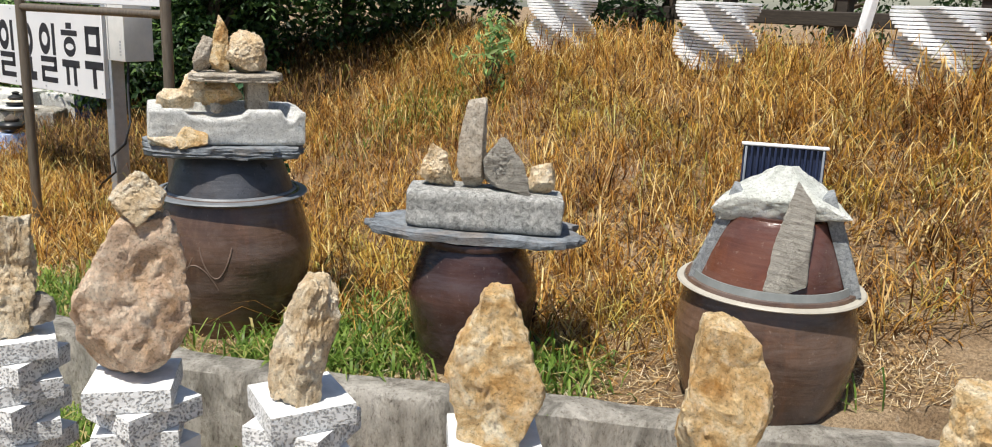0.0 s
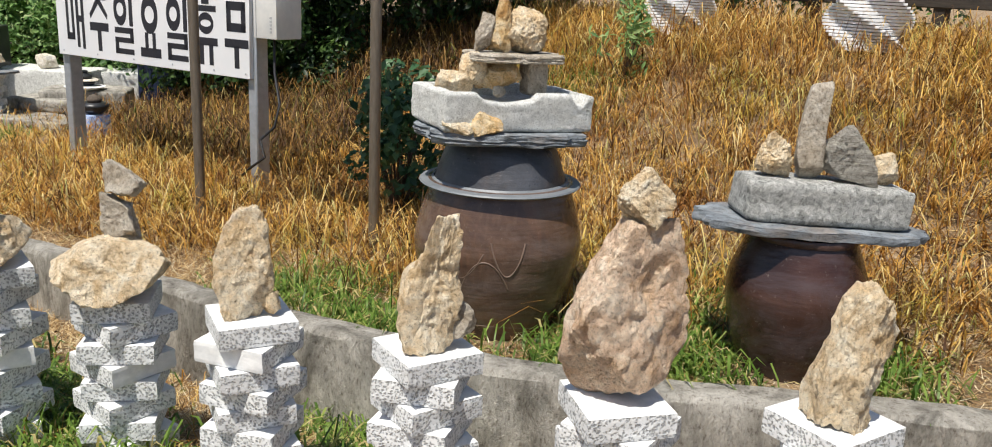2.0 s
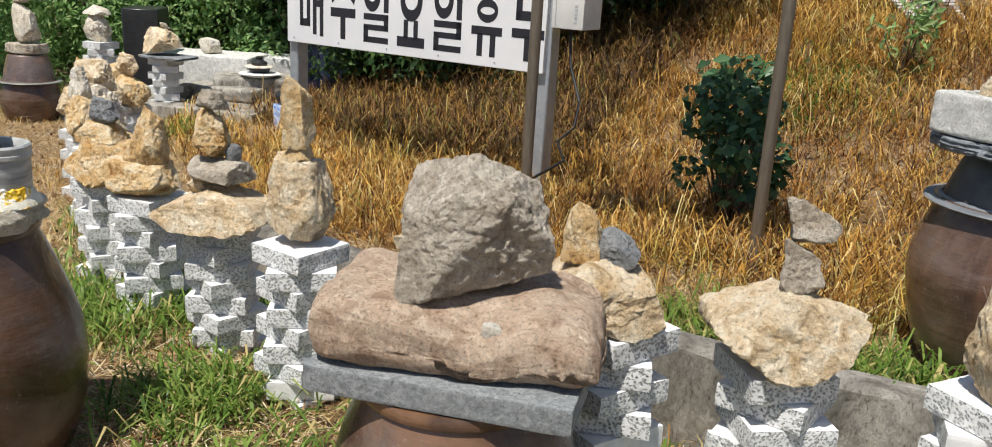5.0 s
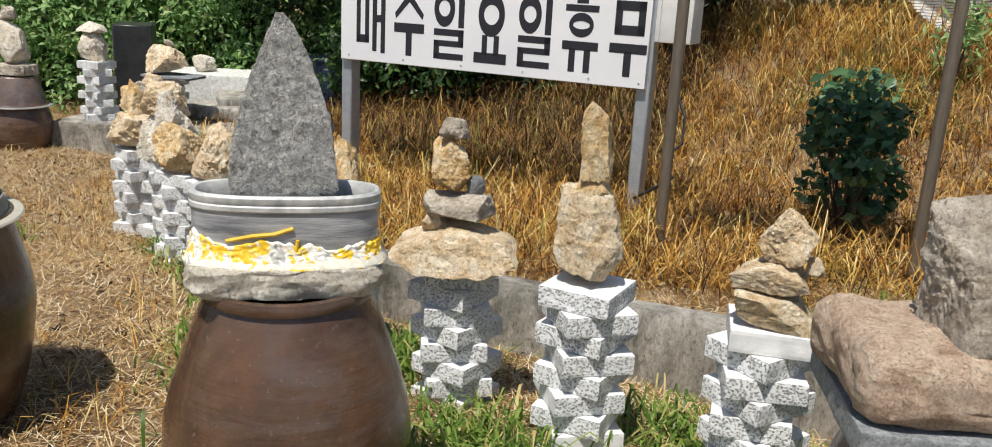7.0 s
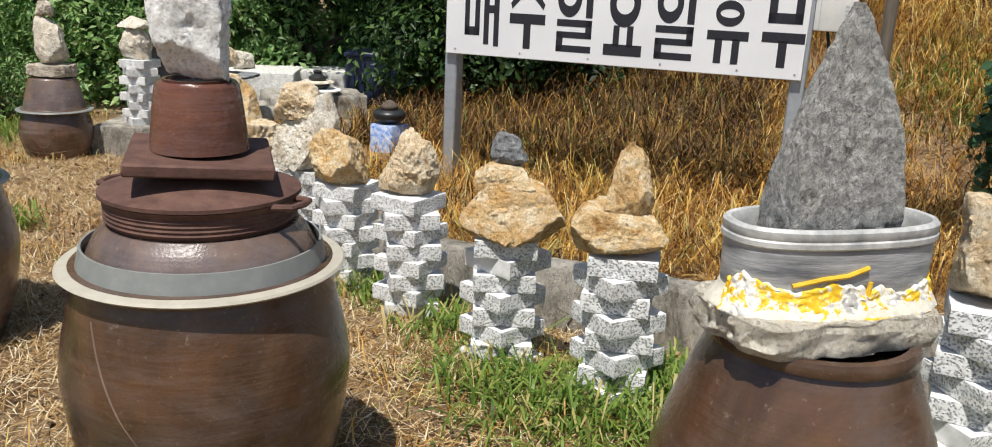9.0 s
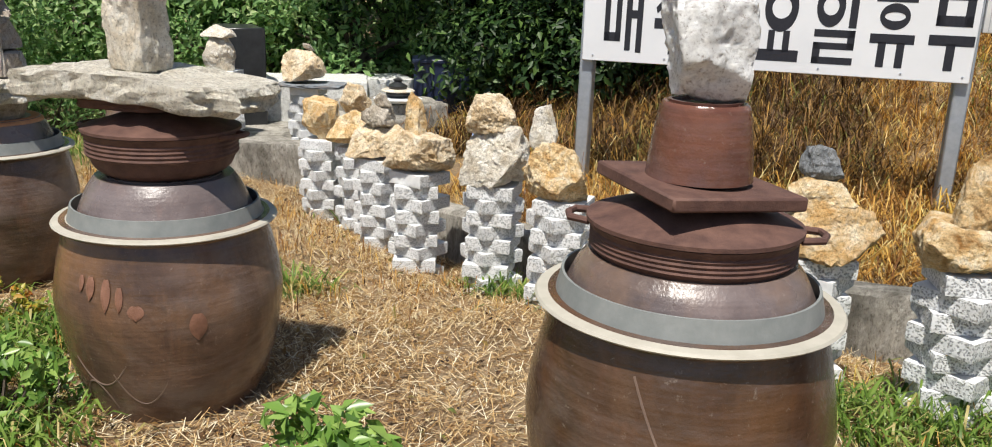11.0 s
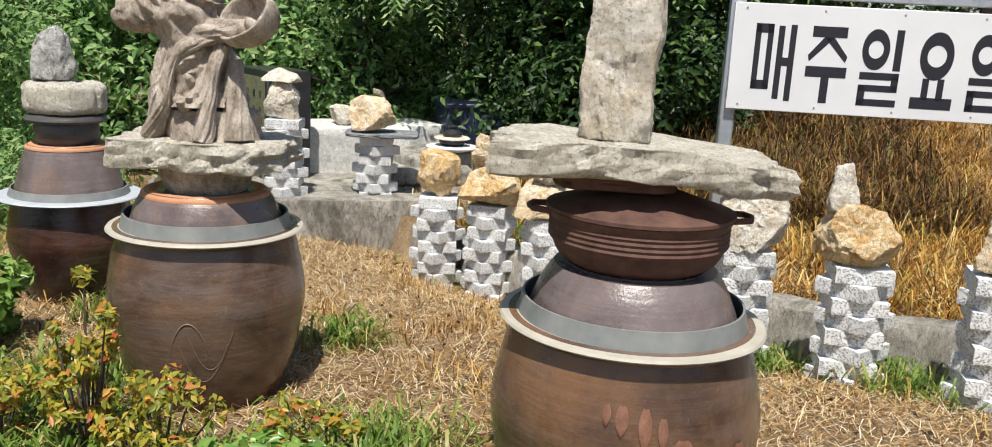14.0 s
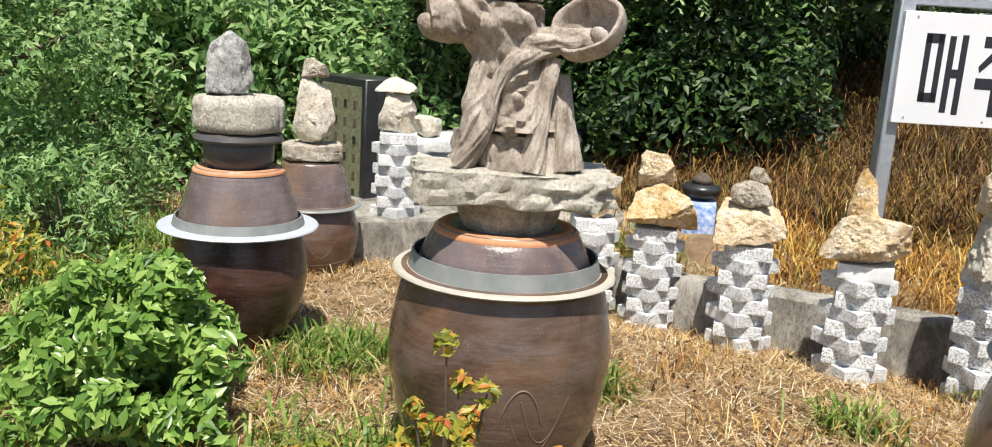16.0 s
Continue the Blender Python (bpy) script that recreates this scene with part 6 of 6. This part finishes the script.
def blades(name, x, y, length, width, lean, mat, seed, label, curl=0.5, flat=False):
    rng = np.random.default_rng(seed)
    n = len(x)
    z = height(x, y) - 0.01
    a = rng.uniform(0, 2 * math.pi, n)
    d = np.stack([np.cos(a), np.sin(a), np.zeros(n)], 1)
    s = np.stack([-np.sin(a), np.cos(a), np.zeros(n)], 1) * (width / 2)[:, None]
    p0 = np.stack([x, y, z], 1)
    up = np.array((0, 0, 1.0))
    out, rise = length * np.sin(lean), length * np.cos(lean)
    p1 = p0 + d * (out * 0.35)[:, None] + up * (rise * 0.62)[:, None]
    p2 = p0 + d * (out * (0.8 + 0.4 * curl))[:, None] + up * (rise * (1.0 - 0.12 * curl * rng.random(n)))[:, None]
    if curl >= 1.0 and not flat:
        tip = rng.random(n) ** 0.7
        p1 = p0 + d * (out * 0.6)[:, None] + up * (rise * 0.75)[:, None]
        p2 = p0 + d * (out * 0.9 + length * 0.40 * tip)[:, None] + up * (rise * (1.02 - 0.48 * tip))[:, None]
    if curl >= 1.5 and not flat:
        tip = rng.uniform(0.1, 1.0, n)
        q1 = p0 + d * (out * 0.30)[:, None] + up * (rise * 0.55)[:, None]
        q2 = p0 + d * (out * 0.70 + length * 0.14 * tip)[:, None] + up * (rise * 0.95)[:, None]
        q3 = p0 + d * (out + length * 0.42 * tip)[:, None] + up * (rise * (1.0 - 0.45 * tip))[:, None]
        verts = np.stack([p0 - s * 0.7, p0 + s * 0.7, q1 + s, q1 - s, q2 + s * 0.9, q2 - s * 0.9, q3 + s * 0.2, q3 - s * 0.2], 1).reshape(-1, 3)
        k = np.arange(n)[:, None] * 8
        ob = quads_mesh(name, verts, np.concatenate([k + (0, 1, 2, 3), k + (3, 2, 4, 5), k + (5, 4, 6, 7)]), mat)
        return tagged(ob, label, "grass", kind="stuff")
    if flat:
        p0 = p0 + up * (0.012 + 0.02 * rng.random(n))[:, None]
        verts = np.stack([p0 - s, p0 + s, p2 + s * 0.5, p2 - s * 0.5], 1).reshape(-1, 3)
        return tagged(quads_mesh(name, verts, np.arange(n)[:, None] * 4 + (0, 1, 2, 3), mat), label, "grass", kind="stuff")
    verts = np.stack([p0 - s, p0 + s, p1 + s * 0.8, p1 - s * 0.8, p2 + s * 0.15, p2 - s * 0.15], 1).reshape(-1, 3)
    k = np.arange(n)[:, None] * 6
    ob = quads_mesh(name, verts, np.concatenate([k + (0, 1, 2, 3), k + (3, 2, 4, 5)]), mat)
    return tagged(ob, label, "grass", kind="stuff")


JARS = np.array([(0.90, 2.77, 0.27), (-0.075, 3.07, 0.2), (-1.076, 3.5, 0.27), (-2.85, 2.4, 0.22), (-4.085, 2.9, 0.23), (-5.135, 3.54, 0.25), (-6.142, 4.695, 0.26), (-6.85, 5.955, 0.25), (-7.175, 7.21, 0.2), (-6.5, 8.2, 0.2), (-4.27, 7.70, 0.22), (-4.50, 7.45, 0.25), (-4.72, 7.2, 0.22)])


def clear(x, y):
    ok = np.ones(len(x), bool)
    for jx, jy, r in JARS:
        ok &= np.hypot(x - jx, y - jy) > r
    return ok


def patchy(x, y, f, seed):
    return 0.5 + 0.5 * np.sin(x * f + seed + 1.3 * np.sin(y * f * 0.8 + seed)) * np.sin(y * f * 1.1 + 2 * seed + 1.1 * np.sin(x * f * 0.7))


def tufts(rng, n, x0, x1, y0, y1, per, spread):
    """Blade roots in tufts: their places, and each one's tuft number."""
    cx, cy = rng.uniform(x0, x1, n), rng.uniform(y0, y1, n)
    k = np.repeat(np.arange(n), per)
    return cx[k] + rng.normal(0, spread, len(k)), cy[k] + rng.normal(0, spread, len(k)), k


rng = np.random.default_rng(77)
n = 15000
x, y, k = tufts(rng, n, -6.0, 5.0, 2.6, 10.0, 16, 0.05)
grow, droop = rng.uniform(0.6, 1.25, n)[k], np.abs(rng.normal(0.0, 0.28, n))[k]
d, _ = wall_side(x, y)
s = HILL[0] * x + HILL[1] * y
bare = 0.75 + 0.35 * patchy(x, y, 2.1, 0.4) - 0.38 * step(-1.6, 0.6, x) - 0.45 * step(-3.0, -4.2, x) - 0.25 * step(-2.2, -3.2, x)
keep = (d > np.maximum(bare * rng.uniform(0.6, 1.1, n)[k], 0.2)) & (s < 6.3) & clear(x, y)
near = np.hypot(x + 3.0, y - 1.5)
keep &= rng.random(len(x)) < np.clip(1.15 - near / 13, 0.35, 1)
x, y, grow, droop = x[keep], y[keep], grow[keep], droop[keep]
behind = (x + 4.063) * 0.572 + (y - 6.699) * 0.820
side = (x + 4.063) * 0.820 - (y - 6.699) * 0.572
# Dead brush replaces golden grass here; its dark colour also carries the tree shade.
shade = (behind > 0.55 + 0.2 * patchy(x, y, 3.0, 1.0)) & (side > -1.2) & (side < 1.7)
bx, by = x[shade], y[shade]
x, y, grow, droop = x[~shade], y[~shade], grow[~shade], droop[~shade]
blades("dead_brush", bx, by, rng.uniform(0.10, 0.34, len(bx)), rng.uniform(0.005, 0.010, len(bx)), np.abs(rng.normal(0.95, 0.45, len(bx))), BRUSH, 6, "dead brush below the trees, its brown darkened for tree shade", 1.6)
tallness = (0.6 + 0.5 * patchy(x, y, 1.3, 2.0)) * (1 + 0.5 * step(3.6, 4.8, HILL[0] * x + HILL[1] * y))
blades("dry_grass", x, y, rng.uniform(0.07, 0.26, len(x)) * tallness * grow, rng.uniform(0.0035, 0.0085, len(x)), np.abs(rng.normal(0.85, 0.45, len(x))) + droop * 0.6, DRY_GRASS, 1, "tall dead golden grass covering the field", 1.6)

n = 950000
x, y = rng.uniform(-8.6, 1.5, n), rng.uniform(1.8, 8.8, n)
d, _ = wall_side(x, y)
lit = np.clip(0.32 + 1.15 * patchy(x, y, 2.6, 1.0) * patchy(x, y, 6.1, 0.3) * (0.4 + 0.6 * patchy(x, y, 17.0, 0.7)), 0, 1)
keep = ((d < -0.01) & (d > -3.2) | (d > 0.17) & (d < 1.1)) & clear(x, y) & (rng.random(n) < lit) & ~((y < 2.3) & (x < -1.0))
x, y = x[keep], y[keep]
blades("straw", x, y, rng.uniform(0.02, 0.085, len(x)), rng.uniform(0.0018, 0.0042, len(x)), rng.uniform(0.75, 1.5, len(x)), STRAW, 2, "flattened dead straw on bare soil", 0.4, True)

n = 2400
x, y, k = tufts(rng, n, -6.0, 4.0, 2.9, 8.6, 10, 0.05)
d, _ = wall_side(x, y)
keep = (d > 0.5) & clear(x, y) & (HILL[0] * x + HILL[1] * y < 6.0)
x, y = x[keep], y[keep]
blades("dry_stalks", x, y, rng.uniform(0.12, 0.36, len(x)), rng.uniform(0.003, 0.005, len(x)), np.abs(rng.normal(0.85, 0.4, len(x))), DRY_GRASS, 5, "long pale bent grass stalks in the field", 1.6)

n = 2600
x, y, k = tufts(rng, n, -10.0, -1.0, 2.2, 10.0, 18, 0.05)
d, _ = wall_side(x, y)
keep = (d < -0.05) & clear(x, y) & ((patchy(x, y, 1.9, 3.0)[:] > 0.36) | (x < -7.4)) & ~((y < 3.4) & (x > -5.5) & (d < -0.9))
x, y = x[keep], y[keep]
blades("dry_tufts", x, y, rng.uniform(0.03, 0.15, len(x)), rng.uniform(0.0025, 0.005, len(x)), np.abs(rng.normal(0.85, 0.4, len(x))), DRY_GRASS, 4, "short tufts of dead golden grass on the lower ground", 1.0)

xs, ys = [], []
for cx, cy, r, k in ((-0.45, 3.25, 0.35, 3200), (-1.5, 3.25, 0.30, 1800), (-0.75, 3.0, 0.2, 1200), (0.15, 2.95, 0.2, 700), (1.0, 2.5, 0.15, 300), (-1.9, 3.75, 0.3, 900), (-2.6, 2.75, 0.28, 2200), (-2.2, 2.3, 0.22, 1200), (-3.2, 2.6, 0.3, 1500), (-3.6, 3.2, 0.22, 900),
                     (-4.1, 3.75, 0.28, 1000), (-4.35, 4.05, 0.2, 450), (-3.8, 3.9, 0.2, 700), (-4.6, 5.1, 0.18, 700), (-4.8, 5.5, 0.15, 400), (-4.35, 4.6, 0.2, 500), (-3.7, 4.0, 0.15, 300), (-2.6, 2.2, 0.22, 1100), (-6.3, 6.2, 0.12, 250), (-5.7, 5.6, 0.12, 220), (-6.95, 6.85, 0.2, 700),
                     (-5.6, 3.2, 0.2, 700), (-6.6, 5.2, 0.25, 900), (-5.0, 7.4, 0.3, 600), (-7.3, 6.0, 0.3, 900), (-0.6, 6.6, 0.5, 1500), (-7.0, 5.0, 0.35, 2600), (-7.5, 5.5, 0.3, 1800), (-6.6, 4.4, 0.2, 700), (-8.0, 8.2, 0.5, 2500), (-7.3, 9.0, 0.5, 2000), (-8.4, 7.2, 0.4, 1500), (-3.0, 3.3, 0.2, 500), (-1.4, 2.75, 0.3, 600)):
    xs.append(rng.normal(cx, r * 0.6, k))
    ys.append(rng.normal(cy, r * 0.6, k))
x, y = np.concatenate(xs), np.concatenate(ys)
d, _ = wall_side(x, y)
keep = ((d < -0.01) | (d > 0.16)) & clear(x, y)
x, y = x[keep], y[keep]
blades("green_grass", x, y, rng.uniform(0.03, 0.16, len(x)), rng.uniform(0.004, 0.011, len(x)), np.abs(rng.normal(0.80, 0.35, len(x))), GREEN_GRASS, 3, "fresh green grass tufts at the wall and jars", 1.6)

# ---- dead leaves and bits of stone on the lower ground ----
n = 9000
x, y = rng.uniform(-8.4, 0.5, n), rng.uniform(2.0, 8.6, n)
d, _ = wall_side(x, y)
keep = (d < 0.0) & (d > -3.0) & clear(x, y) & ~((y < 2.3) & (x < -1.0))
x, y = x[keep], y[keep]
up = np.array((0, 0, 1.0)) + rng.normal(0, 0.45, (len(x), 3))
up /= np.linalg.norm(up, axis=1)[:, None]
vv, qq = leaf_quads(np.stack([x, y, height(x, y) + 0.018], 1), up, rng.uniform(0.012, 0.04, len(x)), rng, 0.5)
tagged(quads_mesh("leaf_litter", vv, qq, BRUSH), "dark dead leaves scattered on bare soil", "leaf litter", kind="stuff")
rng2 = random.Random(12)
for i in range(40):
    x0, y0 = rng2.uniform(-7.2, -0.5), rng2.uniform(2.4, 7.4)
    d0 = wall_side(x0, y0)[0][0]
    if -2.2 < d0 < -0.1 or 0.2 < d0 < 0.6:
        s0 = rng2.uniform(0.015, 0.04)
        rock(rng2.choice((PALE, GREY, BUFF)), x0, y0, ground_z(x0, y0) - 0.004, s0, s0 * 0.6, rng2.uniform(0, 180), 400 + i, sub=2, name="pebble", label="small pale pebble lying on dry soil", category="pebble")
